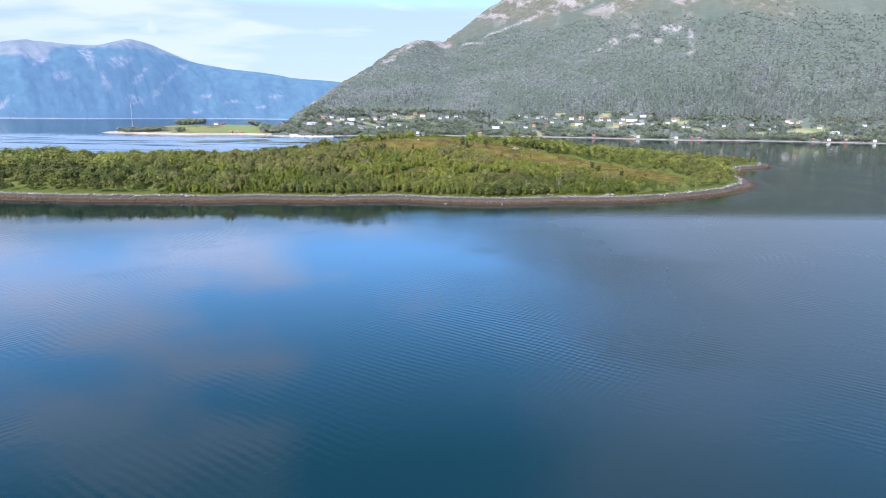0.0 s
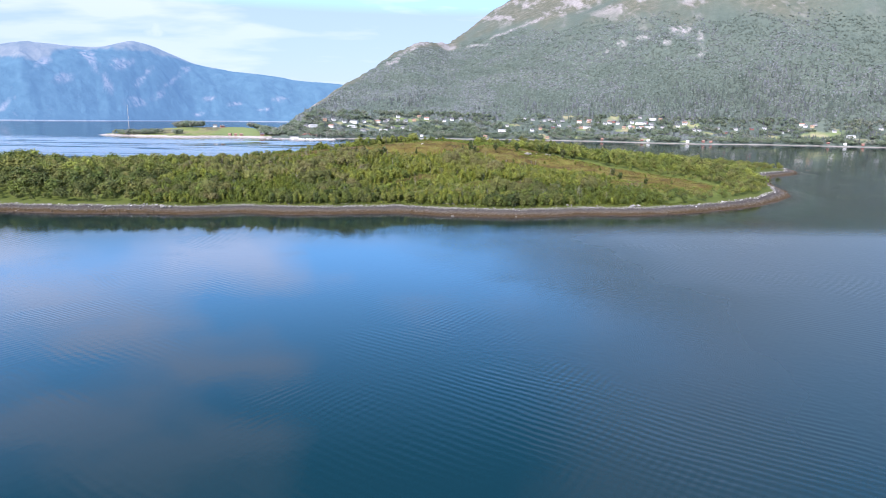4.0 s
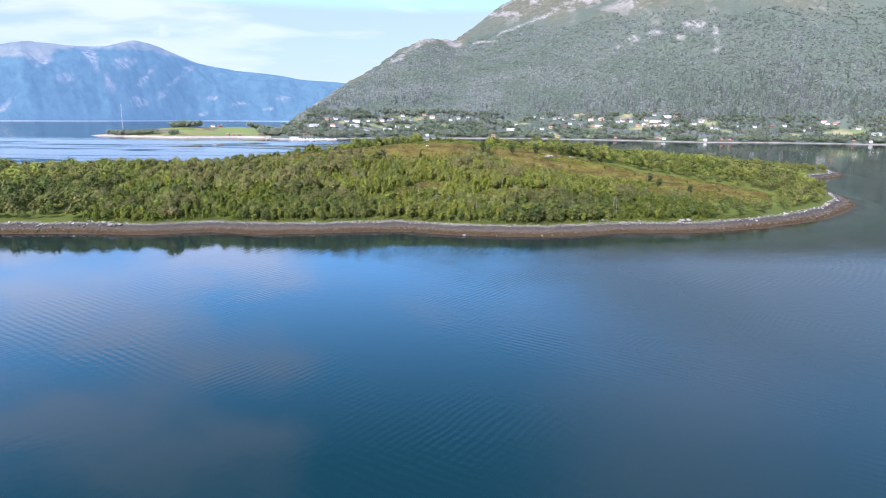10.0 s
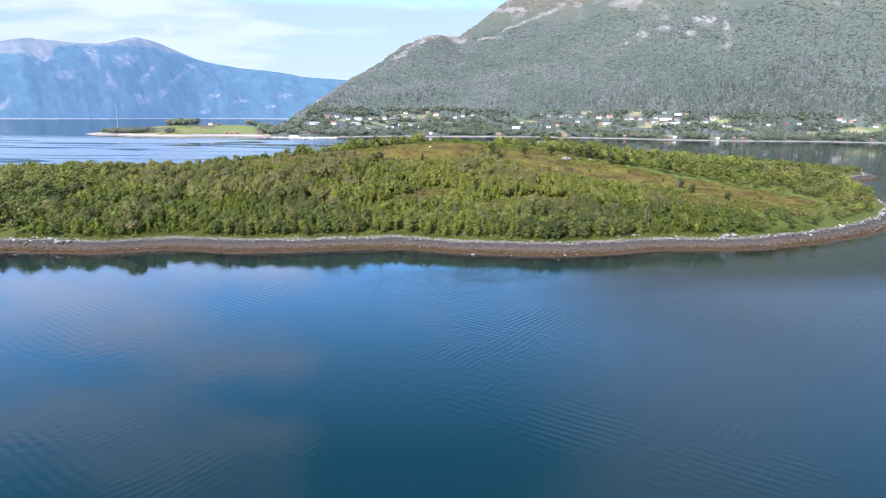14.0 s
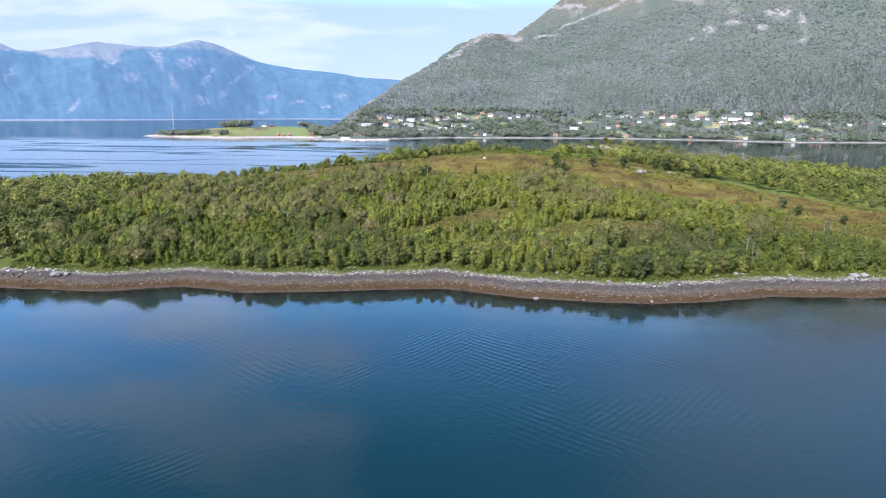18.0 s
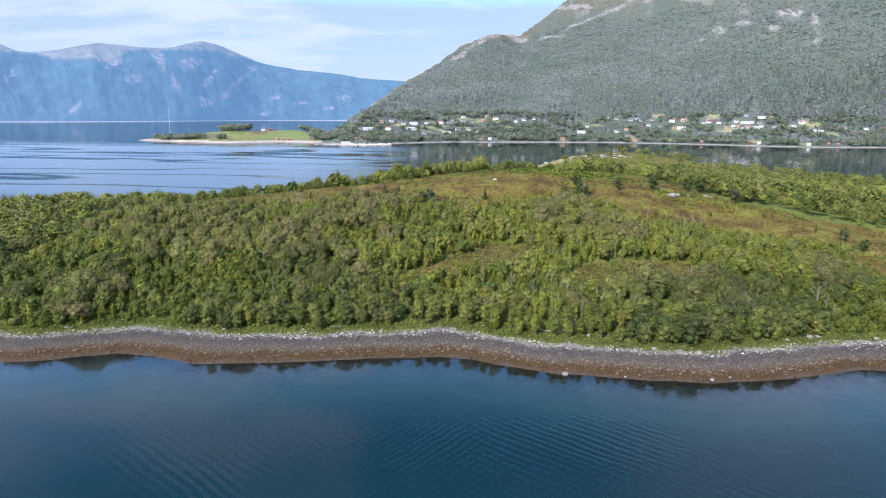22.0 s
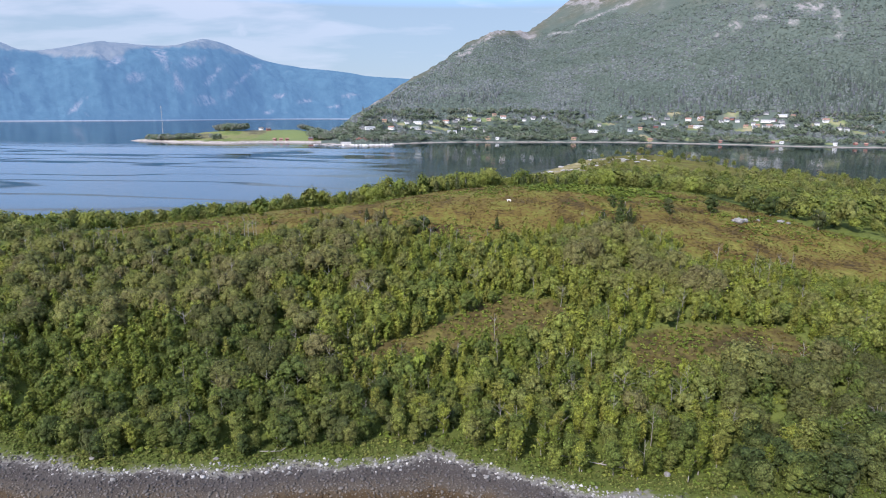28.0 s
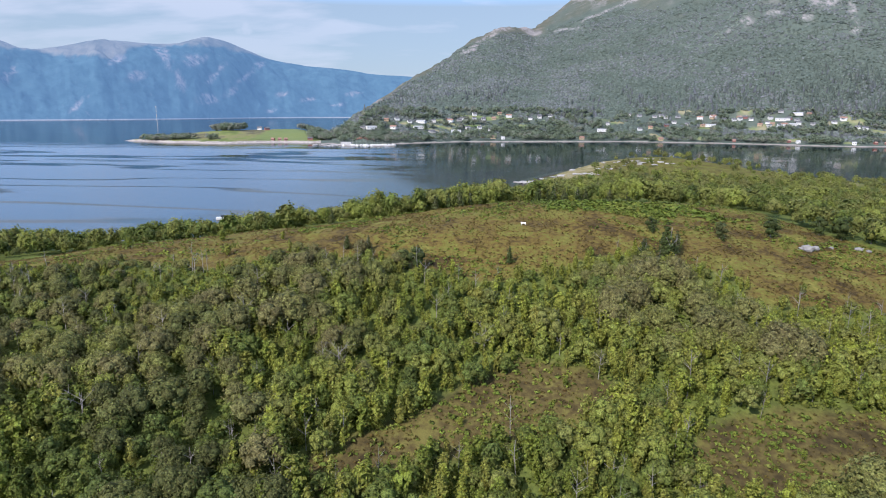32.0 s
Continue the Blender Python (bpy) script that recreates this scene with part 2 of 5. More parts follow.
def island_material():
    m, nt, bs, n, k = nodes_of("island_ground")
    ge = n("ShaderNodeNewGeometry")
    pos = ge.outputs["Position"]
    z = n("ShaderNodeSeparateXYZ"); k(pos, z.inputs[0])
    he = n("ShaderNodeAttribute"); he.attribute_name = "heath"
    n1, n2, n3 = noise_of(n, k, 0.9, 5, 0.6, pos), noise_of(n, k, 0.12, 4, 0.55, pos), noise_of(n, k, 4.5, 4, 0.6, pos)
    # shingle, wrack and grass follow the tide lines
    zz = math_of(n, k, "ADD", z.outputs["Z"], math_of(n, k, "MULTIPLY", math_of(n, k, "SUBTRACT", n1, 0.5), 1.1))
    zz = math_of(n, k, "ADD", zz, math_of(n, k, "MULTIPLY", math_of(n, k, "SUBTRACT", n2, 0.5), 1.2))
    zf = math_of(n, k, "DIVIDE", math_of(n, k, "ADD", zz, 6.0), 12.0, True)
    shore = ramp_of(n, [(0.0, (0.016, 0.056, 0.056)), (0.18, (0.060, 0.115, 0.100)), (0.33, (0.250, 0.270, 0.220)), (0.43, (0.165, 0.158, 0.150)), (0.485, (0.060, 0.048, 0.040)), (0.535, (0.048, 0.030, 0.013)), (0.56, (0.044, 0.029, 0.014)), (0.585, (0.060, 0.042, 0.024)), (0.61, (0.064, 0.053, 0.042)),
                        (0.655, (0.046, 0.040, 0.037)), (0.685, (0.058, 0.052, 0.048)), (0.698, (0.135, 0.128, 0.118)), (0.712, (0.125, 0.122, 0.090)), (0.724, (0.066, 0.080, 0.020)), (0.85, (0.060, 0.078, 0.016))])
    k(zf, shore.inputs[0])
    heath = ramp_of(n, [(0.36, (0.034, 0.024, 0.011)), (0.44, (0.070, 0.049, 0.016)), (0.50, (0.110, 0.080, 0.021)), (0.55, (0.100, 0.100, 0.021)), (0.63, (0.150, 0.130, 0.032))])
    hf = math_of(n, k, "ADD", math_of(n, k, "MULTIPLY", n1, 0.45), math_of(n, k, "MULTIPLY", n2, 0.55))
    k(hf, heath.inputs[0])
    under = ramp_of(n, [(0.3, (0.060, 0.076, 0.020)), (0.7, (0.116, 0.142, 0.032))])
    k(n1, under.inputs[0])
    land = mix_of(n, k, he.outputs["Fac"], under.outputs[0], heath.outputs[0])
    peat = ramp_of(n, [(0.40, (0.034, 0.026, 0.012)), (0.50, (0.070, 0.054, 0.020)), (0.60, (0.112, 0.100, 0.028))])
    k(hf, peat.inputs[0])
    gl = n("ShaderNodeAttribute"); gl.attribute_name = "glade"
    land = mix_of(n, k, gl.outputs["Fac"], land, peat.outputs[0])
    turf = ramp_of(n, [(0.35, (0.110, 0.105, 0.040)), (0.5, (0.190, 0.160, 0.070)), (0.62, (0.270, 0.235, 0.150))])
    k(hf, turf.inputs[0])
    tu = n("ShaderNodeAttribute"); tu.attribute_name = "turf"
    land = mix_of(n, k, tu.outputs["Fac"], land, turf.outputs[0])
    up = math_of(n, k, "MULTIPLY", math_of(n, k, "SUBTRACT", z.outputs["Z"], 3.6), 0.9, True)
    col = mix_of(n, k, up, shore.outputs[0], land)
    col = mix_of(n, k, 0.35, col, mix_of(n, k, 1.0, col, n3, "OVERLAY"))
    k(col, bs.inputs["Base Color"])
    bs.inputs["Specular IOR Level"].default_value = 0.08
    bs.inputs["Roughness"].default_value = 0.9
    bump_of(n, k, n3, 0.6, 0.15, bs)
    return m


def stone_material():
    m, nt, bs, n, k = nodes_of("shore_stone")
    ge = n("ShaderNodeNewGeometry")
    z = n("ShaderNodeSeparateXYZ"); k(ge.outputs["Position"], z.inputs[0])
    isl, obr = ge.outputs["Random Per Island"], n("ShaderNodeObjectInfo").outputs["Random"]
    rnd = math_of(n, k, "FRACT", math_of(n, k, "ADD", isl, obr))
    big = noise_of(n, k, 0.10, 3, 0.5, ge.outputs["Position"])
    zz = math_of(n, k, "ADD", z.outputs["Z"], math_of(n, k, "MULTIPLY", math_of(n, k, "SUBTRACT", rnd, 0.5), 0.75))
    zz = math_of(n, k, "ADD", zz, math_of(n, k, "MULTIPLY", math_of(n, k, "SUBTRACT", big, 0.5), 1.3))
    r = ramp_of(n, [(0.0, (0.030, 0.022, 0.010)), (0.17, (0.066, 0.039, 0.013)), (0.27, (0.084, 0.056, 0.030)), (0.36, (0.122, 0.102, 0.080)), (0.54, (0.104, 0.092, 0.080)), (0.68, (0.066, 0.058, 0.056)), (0.80, (0.082, 0.074, 0.070)), (0.89, (0.27, 0.26, 0.245))])
    k(math_of(n, k, "DIVIDE", zz, 3.0, True), r.inputs[0])
    hv = n("ShaderNodeHueSaturation"); k(r.outputs[0], hv.inputs["Color"])
    k(math_of(n, k, "ADD", 0.62, math_of(n, k, "MULTIPLY", math_of(n, k, "POWER", rnd, 2.5), 0.75)), hv.inputs["Value"])
    fine = noise_of(n, k, 7.0, 5, 0.65, ge.outputs["Position"])
    col = mix_of(n, k, 0.4, hv.outputs[0], mix_of(n, k, 1.0, hv.outputs[0], fine, "OVERLAY"))
    k(col, bs.inputs["Base Color"]); bs.inputs["Roughness"].default_value = 0.75; bs.inputs["Specular IOR Level"].default_value = 0.25
    bump_of(n, k, fine, 0.5, 0.05, bs)
    return m


def water_material():
    m, nt, bs, n, k = nodes_of("fjord_water")
    nt.nodes.remove(bs)
    pos = n("ShaderNodeNewGeometry").outputs["Position"]
    dep = n("ShaderNodeAttribute"); dep.attribute_name = "depth"
    # gusts: wide patches where the ripples run higher
    gust = ramp_of(n, [(0.40, (0.30, 0.30, 0.30)), (0.62, (0.95, 0.95, 0.95))])
    k(noise_of(n, k, 0.012, 3, 0.5, pos), gust.inputs[0])
    mp = n("ShaderNodeMapping"); mp.inputs["Rotation"].default_value = (0, 0, radians(-52)); k(pos, mp.inputs[0])
    wv = n("ShaderNodeTexWave"); wv.wave_profile = "SIN"
    wv.inputs["Scale"].default_value, wv.inputs["Distortion"].default_value, wv.inputs["Detail"].default_value, wv.inputs["Detail Scale"].default_value = 0.20, 7.0, 3.0, 0.22
    k(mp.outputs[0], wv.inputs["Vector"])
    fine = noise_of(n, k, 0.55, 3, 0.5, mp.outputs[0])
    # two trains of small waves cross, each strong only in places
    mr = n("ShaderNodeMapping"); mr.inputs["Rotation"].default_value = (0, 0, radians(38)); k(pos, mr.inputs[0])
    wo = n("ShaderNodeTexWave"); wo.wave_profile = "SIN"
    wo.inputs["Scale"].default_value, wo.inputs["Distortion"].default_value, wo.inputs["Detail"].default_value, wo.inputs["Detail Scale"].default_value = 0.24, 6.0, 2.0, 0.3
    k(mr.outputs[0], wo.inputs["Vector"])
    train = []
    for wave, scale, edge in ((wv, 0.021, 0.50), (wo, 0.026, 0.53)):
        where = ramp_of(n, [(edge, (0.06, 0.06, 0.06)), (edge + 0.14, (1, 1, 1))])
        k(noise_of(n, k, scale, 3, 0.55, wave.inputs["Vector"].links[0].from_socket), where.inputs[0])
        train.append(math_of(n, k, "MULTIPLY", wave.outputs["Fac"], where.outputs[0]))
    h = math_of(n, k, "ADD", math_of(n, k, "MULTIPLY", math_of(n, k, "ADD", *train), 0.34), math_of(n, k, "MULTIPLY", fine, 0.5))
    mq = n("ShaderNodeMapping"); mq.inputs["Scale"].default_value = (0.22, 1.0, 1.0); mq.inputs["Rotation"].default_value = (0, 0, radians(4)); k(pos, mq.inputs[0])
    slick = ramp_of(n, [(0.40, (1, 1, 1)), (0.475, (1, 1, 1)), (0.492, (0, 0, 0)), (0.505, (0, 0, 0)), (0.525, (1, 1, 1)), (0.60, (1, 1, 1)), (0.66, (0.25, 0.25, 0.25))])
    k(noise_of(n, k, 0.009, 3, 0.45, mq.outputs[0]), slick.inputs[0])
    yy = n("ShaderNodeSeparateXYZ"); k(pos, yy.inputs[0])
    bay = math_of(n, k, "DIVIDE", math_of(n, k, "SUBTRACT", yy.outputs["Y"], 150.0), 150.0, True)
    # the inner sound under the mountain is sheltered
    calm = math_of(n, k, "DIVIDE", math_of(n, k, "ADD", yy.outputs["X"], 160.0), 140.0, True)
    reach = math_of(n, k, "DIVIDE", math_of(n, k, "SUBTRACT", yy.outputs["Y"], 820.0), 180.0, True)
    wind = math_of(n, k, "DIVIDE", math_of(n, k, "ADD", math_of(n, k, "ADD", yy.outputs["X"], 15.0), math_of(n, k, "MULTIPLY", math_of(n, k, "SUBTRACT", noise_of(n, k, 0.014, 3, 0.5, pos), 0.5), 130.0)), 110.0, True)
    near_ripple = math_of(n, k, "MULTIPLY", gust.outputs[0], math_of(n, k, "ADD", 0.5, math_of(n, k, "MULTIPLY", wind, 0.9)))
    far_ripple = mix_of(n, k, calm, math_of(n, k, "MULTIPLY", slick.outputs[0], 0.09), (0.26, 0.26, 0.26))
    bay_rough = math_of(n, k, "MULTIPLY", math_of(n, k, "MULTIPLY", slick.outputs[0], bay), math_of(n, k, "MULTIPLY", math_of(n, k, "SUBTRACT", 1.0, calm), math_of(n, k, "SUBTRACT", 1.0, math_of(n, k, "MULTIPLY", reach, 0.8))))
    h = math_of(n, k, "MULTIPLY", h, mix_of(n, k, bay, near_ripple, far_ripple))
    bu = n("ShaderNodeBump"); bu.inputs["Strength"].default_value, bu.inputs["Distance"].default_value = 1.0, 0.10
    k(h, bu.inputs["Height"])
    # the sound off the eastern shore lies open to the wind, the lee under the island is smooth
    lee = math_of(n, k, "DIVIDE", math_of(n, k, "SUBTRACT", 12.0, yy.outputs["Y"]), 40.0, True)
    open_ = math_of(n, k, "ADD", 0.045, math_of(n, k, "MULTIPLY", math_of(n, k, "MULTIPLY", wind, lee), 0.30))
    open_ = math_of(n, k, "ADD", open_, math_of(n, k, "MULTIPLY", bay_rough, 0.20))
    body = n("ShaderNodeBsdfDiffuse"); body.inputs["Color"].default_value = (0.0008, 0.0135, 0.0175, 1)
    clear = n("ShaderNodeBsdfTransparent")
    tint = ramp_of(n, [(0.0, (0.92, 0.95, 0.92)), (0.25, (0.42, 0.66, 0.62)), (1.0, (0.05, 0.25, 0.30))])
    df = math_of(n, k, "DIVIDE", dep.outputs["Fac"], 9.0, True)
    k(df, tint.inputs[0]); k(tint.outputs[0], clear.inputs["Color"])
    m1 = n("ShaderNodeMixShader")
    k(math_of(n, k, "POWER", df, 1.2), m1.inputs[0])
    k(clear.outputs[0], m1.inputs[1]); k(body.outputs[0], m1.inputs[2])
    fr = n("ShaderNodeFresnel"); fr.inputs["IOR"].default_value = 1.42; k(bu.outputs[0], fr.inputs["Normal"])
    gl = n("ShaderNodeBsdfGlossy"); k(open_, gl.inputs["Roughness"]); k(bu.outputs[0], gl.inputs["Normal"])
    m2 = n("ShaderNodeMixShader")
    k(fr.outputs[0], m2.inputs[0]); k(m1.outputs[0], m2.inputs[1]); k(gl.outputs[0], m2.inputs[2])
    k(m2.outputs[0], nt.nodes["Material Output"].inputs["Surface"])
    return m


def mountain_material():
    m, nt, bs, n, k = nodes_of("mountainside")
    ge = n("ShaderNodeNewGeometry")
    pos = ge.outputs["Position"]
    z = n("ShaderNodeSeparateXYZ"); k(pos, z.inputs[0])
    # forest lifted towards grey-blue: air haze painted into the colour
    forest = ramp_of(n, [(0.3, (0.054, 0.071, 0.060)), (0.5, (0.072, 0.092, 0.076)), (0.72, (0.092, 0.112, 0.088))])
    k(math_of(n, k, "ADD", math_of(n, k, "MULTIPLY", noise_of(n, k, 0.06, 5, 0.65, pos), 0.6), math_of(n, k, "MULTIPLY", noise_of(n, k, 0.006, 4, 0.55, pos), 0.4)), forest.inputs[0])
    moor = ramp_of(n, [(0.3, (0.056, 0.064, 0.048)), (0.5, (0.086, 0.089, 0.066)), (0.62, (0.128, 0.120, 0.098)), (0.74, (0.25, 0.23, 0.215))])
    k(noise_of(n, k, 0.045, 7, 0.72, pos), moor.inputs[0])
    rock = ramp_of(n, [(0.3, (0.15, 0.14, 0.14)), (0.7, (0.31, 0.285, 0.28))])
    k(noise_of(n, k, 0.05, 6, 0.7, pos), rock.inputs[0])
    cr = n("ShaderNodeAttribute"); cr.attribute_name = "crest"
    high = cr.outputs["Fac"]
    col = mix_of(n, k, high, forest.outputs[0], moor.outputs[0])
    # slides and bare slabs run down the slope
    mp = n("ShaderNodeMapping"); mp.inputs["Scale"].default_value = (1.0, 0.35, 0.22); k(pos, mp.inputs[0])
    slab = ramp_of(n, [(0.55, (0, 0, 0)), (0.62, (1, 1, 1))])
    k(noise_of(n, k, 0.014, 6, 0.62, mp.outputs[0]), slab.inputs[0])
    ro = n("ShaderNodeAttribute"); ro.attribute_name = "rock"
    bare = math_of(n, k, "MAXIMUM", math_of(n, k, "MULTIPLY", slab.outputs[0], math_of(n, k, "MULTIPLY", high, 0.8)), math_of(n, k, "MULTIPLY", ro.outputs["Fac"], math_of(n, k, "MULTIPLY", math_of(n, k, "SUBTRACT", noise_of(n, k, 0.11, 6, 0.75, mp.outputs[0]), 0.43), 7.0, True)))
    col = mix_of(n, k, bare, col, rock.outputs[0])
    # pastures and the pale shore at the foot
    me = n("ShaderNodeAttribute"); me.attribute_name = "meadow"
    hay = ramp_of(n, [(0.40, (0.110, 0.150, 0.060)), (0.50, (0.165, 0.185, 0.085)), (0.60, (0.225, 0.205, 0.125))])
    k(noise_of(n, k, 0.03, 3, 0.5, pos), hay.inputs[0])
    col = mix_of(n, k, me.outputs["Fac"], col, hay.outputs[0])
    edge = math_of(n, k, "SUBTRACT", 1.0, math_of(n, k, "DIVIDE", math_of(n, k, "SUBTRACT", math_of(n, k, "ADD", z.outputs["Z"], math_of(n, k, "MULTIPLY", math_of(n, k, "SUBTRACT", noise_of(n, k, 0.05, 4, 0.6, pos), 0.5), 4.0)), 0.9), 0.5, True))
    col = mix_of(n, k, edge, col, (0.22, 0.20, 0.18))
    k(col, bs.inputs["Base Color"]); bs.inputs["Roughness"].default_value = 0.9; bs.inputs["Specular IOR Level"].default_value = 0.08
    bump_of(n, k, noise_of(n, k, 0.16, 5, 0.7, pos), 0.7, 2.4, bs)
    return m


def far_material():
    m, nt, bs, n, k = nodes_of("hazed_fjordside")
    pos = n("ShaderNodeNewGeometry").outputs["Position"]
    z = n("ShaderNodeSeparateXYZ"); k(pos, z.inputs[0])
    # wood tones pushed towards blue: distance haze put into the base colour
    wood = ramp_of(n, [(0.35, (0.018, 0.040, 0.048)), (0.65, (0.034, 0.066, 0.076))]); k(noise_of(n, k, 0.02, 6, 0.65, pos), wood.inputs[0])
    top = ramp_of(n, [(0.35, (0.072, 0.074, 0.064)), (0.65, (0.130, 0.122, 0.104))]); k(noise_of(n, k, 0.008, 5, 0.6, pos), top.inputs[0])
    mo = n("ShaderNodeAttribute"); mo.attribute_name = "moor"
    col = mix_of(n, k, mo.outputs["Fac"], wood.outputs[0], top.outputs[0])
    mp = n("ShaderNodeMapping"); mp.inputs["Scale"].default_value = (1.0, 1.0, 0.16); mp.inputs["Rotation"].default_value = (0, 0.12, 0); k(pos, mp.inputs[0])
    streak = noise_of(n, k, 0.03, 7, 0.7, mp.outputs[0])
    scree = ramp_of(n, [(0.62, (0, 0, 0)), (0.70, (1, 1, 1))]); k(streak, scree.inputs[0])
    sc = n("ShaderNodeAttribute"); sc.attribute_name = "scar"
    bare = math_of(n, k, "MULTIPLY", sc.outputs["Fac"], math_of(n, k, "MULTIPLY", math_of(n, k, "SUBTRACT", streak, 0.40), 5.0, True))
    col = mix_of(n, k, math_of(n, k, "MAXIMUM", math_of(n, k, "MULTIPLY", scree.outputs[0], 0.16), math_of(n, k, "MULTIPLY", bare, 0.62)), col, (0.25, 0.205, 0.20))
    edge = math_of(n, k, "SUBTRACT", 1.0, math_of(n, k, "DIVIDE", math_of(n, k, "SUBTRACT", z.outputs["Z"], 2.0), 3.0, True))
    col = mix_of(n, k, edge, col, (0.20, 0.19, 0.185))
    k(col, bs.inputs["Base Color"]); bs.inputs["Roughness"].default_value = 0.95; bs.inputs["Specular IOR Level"].default_value = 0.05
    # haze of the distance, painted as an even blue emission on the ridge
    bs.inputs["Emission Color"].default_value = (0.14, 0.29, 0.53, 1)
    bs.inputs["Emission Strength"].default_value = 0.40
    bump_of(n, k, noise_of(n, k, 0.02, 7, 0.7, pos), 0.8, 14.0, bs)
    return m


M_GROUND, M_STONE, M_WATER, M_MOUNT, M_FAR = island_material(), stone_material(), water_material(), mountain_material(), far_material()


def pasture_material():
    """Fields of green and ochre grass, brown scrub, a pale rocky rim."""
    m, nt, bs, n, k = nodes_of("pasture")
    pos = n("ShaderNodeNewGeometry").outputs["Position"]
    z = n("ShaderNodeSeparateXYZ"); k(pos, z.inputs[0])
    fine, wide = noise_of(n, k, 0.12, 5, 0.6, pos), noise_of(n, k, 0.016, 3, 0.5, pos)
    grass = ramp_of(n, [(0.40, (0.085, 0.105, 0.040)), (0.47, (0.120, 0.150, 0.045)), (0.53, (0.155, 0.150, 0.070)), (0.60, (0.085, 0.080, 0.050))])
    k(math_of(n, k, "ADD", math_of(n, k, "MULTIPLY", fine, 0.3), math_of(n, k, "MULTIPLY", wide, 0.7)), grass.inputs[0])
    # a mown field on the landward half
    mown = math_of(n, k, "MULTIPLY", math_of(n, k, "DIVIDE", math_of(n, k, "ADD", z.outputs["X"], 398.0), 8.0, True), math_of(n, k, "DIVIDE", math_of(n, k, "SUBTRACT", z.outputs["Y"], 1016.0), 6.0, True))
    turf = mix_of(n, k, mown, grass.outputs[0], mix_of(n, k, fine, (0.105, 0.138, 0.050), (0.135, 0.160, 0.062)))
    rim = math_of(n, k, "SUBTRACT", 1.0, math_of(n, k, "DIVIDE", math_of(n, k, "SUBTRACT", math_of(n, k, "ADD", z.outputs["Z"], math_of(n, k, "MULTIPLY", math_of(n, k, "SUBTRACT", fine, 0.5), 4.0)), 2.6), 0.6, True))
    rock = ramp_of(n, [(0.35, (0.16, 0.14, 0.125)), (0.6, (0.36, 0.325, 0.30))]); k(noise_of(n, k, 0.3, 4, 0.6, pos), rock.inputs[0])
    k(mix_of(n, k, rim, turf, rock.outputs[0]), bs.inputs["Base Color"])
    bs.inputs["Roughness"].default_value, bs.inputs["Specular IOR Level"].default_value = 0.9, 0.08
    bump_of(n, k, fine, 0.5, 0.6, bs)
    return m


M_PASTURE = pasture_material()
M_OUTER = leaf_material("outer_leaves", (0.074, 0.087, 0.029), (0.120, 0.137, 0.037), (0.176, 0.190, 0.046))
M_LEAF = leaf_material("birch_leaves", (0.088, 0.110, 0.022), (0.142, 0.170, 0.027), (0.202, 0.228, 0.034))
M_ALDER = leaf_material("alder_leaves", (0.068, 0.090, 0.023), (0.118, 0.146, 0.031), (0.176, 0.202, 0.039))
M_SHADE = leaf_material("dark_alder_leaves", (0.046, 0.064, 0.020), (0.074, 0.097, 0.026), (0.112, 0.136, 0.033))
M_WILLOW = leaf_material("willow_leaves", (0.074, 0.081, 0.026), (0.111, 0.119, 0.036), (0.156, 0.163, 0.045))
M_NEEDLE = leaf_material("conifer_needles", (0.038, 0.054, 0.016), (0.058, 0.078, 0.022), (0.086, 0.106, 0.030), 0.3)
M_BARK = plain("bark", (0.09, 0.075, 0.06), (0.30, 0.28, 0.25), 6.0, 0.9, 0.5, 0.03)
M_DEAD = plain("bare_wood", (0.13, 0.12, 0.10), (0.27, 0.25, 0.22), 5.0, 0.9, 0.4, 0.03)
# slope foliage greyed and blued, the haze in between painted in
M_FARSPRUCE = leaf_material("hazed_slope_spruce", (0.054, 0.073, 0.064), (0.072, 0.093, 0.078), (0.094, 0.115, 0.093), 0.25, 0.5)
M_FARWOOD = leaf_material("hazed_slope_forest", (0.080, 0.104, 0.086), (0.104, 0.132, 0.106), (0.130, 0.160, 0.122), 0.25, 0.4)
M_VALLEY = leaf_material("valley_leaves", (0.098, 0.128, 0.088), (0.136, 0.168, 0.106), (0.182, 0.208, 0.124), 0.25, 0.7)

# ---- the island ----
SHORE_S = [(-345, 60), (-300, 36), (-250, 28), (-205, 22), (-154, 16), (-120, 18), (-98, 15.5), (-78, 23), (-60, 18.5), (-45, 20), (-8, 26.5), (17, 18.5), (47, 16.3),
           (62, 19.5), (80, 25.5), (103, 26), (120, 29.5), (142, 38), (170, 54), (190, 68), (208, 84), (232, 111)]
SHORE_N = [(248, 140), (258, 172), (275, 212), (306, 258), (346, 288), (368, 330), (340, 352), (310, 400), (285, 470), (240, 560), (190, 625), (140, 640), (80, 590), (45, 520),
           (15, 442), (18, 405), (2, 365), (-14, 380), (-52, 322), (-92, 288), (-118, 247), (-160, 228), (-190, 210), (-250, 190), (-310, 160), (-350, 110)]
HEATH = [(-140, 146), (-120, 122), (-86, 122), (-60, 112), (-42, 119), (-23, 116), (-10, 111), (2, 107), (19, 117), (29, 124), (48, 112), (46, 103), (73, 106), (95, 100), (118, 98), (103, 74),
         (130, 68), (160, 74), (184, 100), (163, 122), (122, 131), (98, 141), (89, 154), (86, 168), (84, 192), (60, 206), (30, 212), (14, 196), (-5, 172), (-40, 165), (-80, 166), (-110, 162)]
GLADE_W = [(-32, 57), (-22, 66), (-9, 76), (3, 86), (14, 83), (20, 76), (8, 70), (-5, 67), (-15, 61), (-22, 57)]
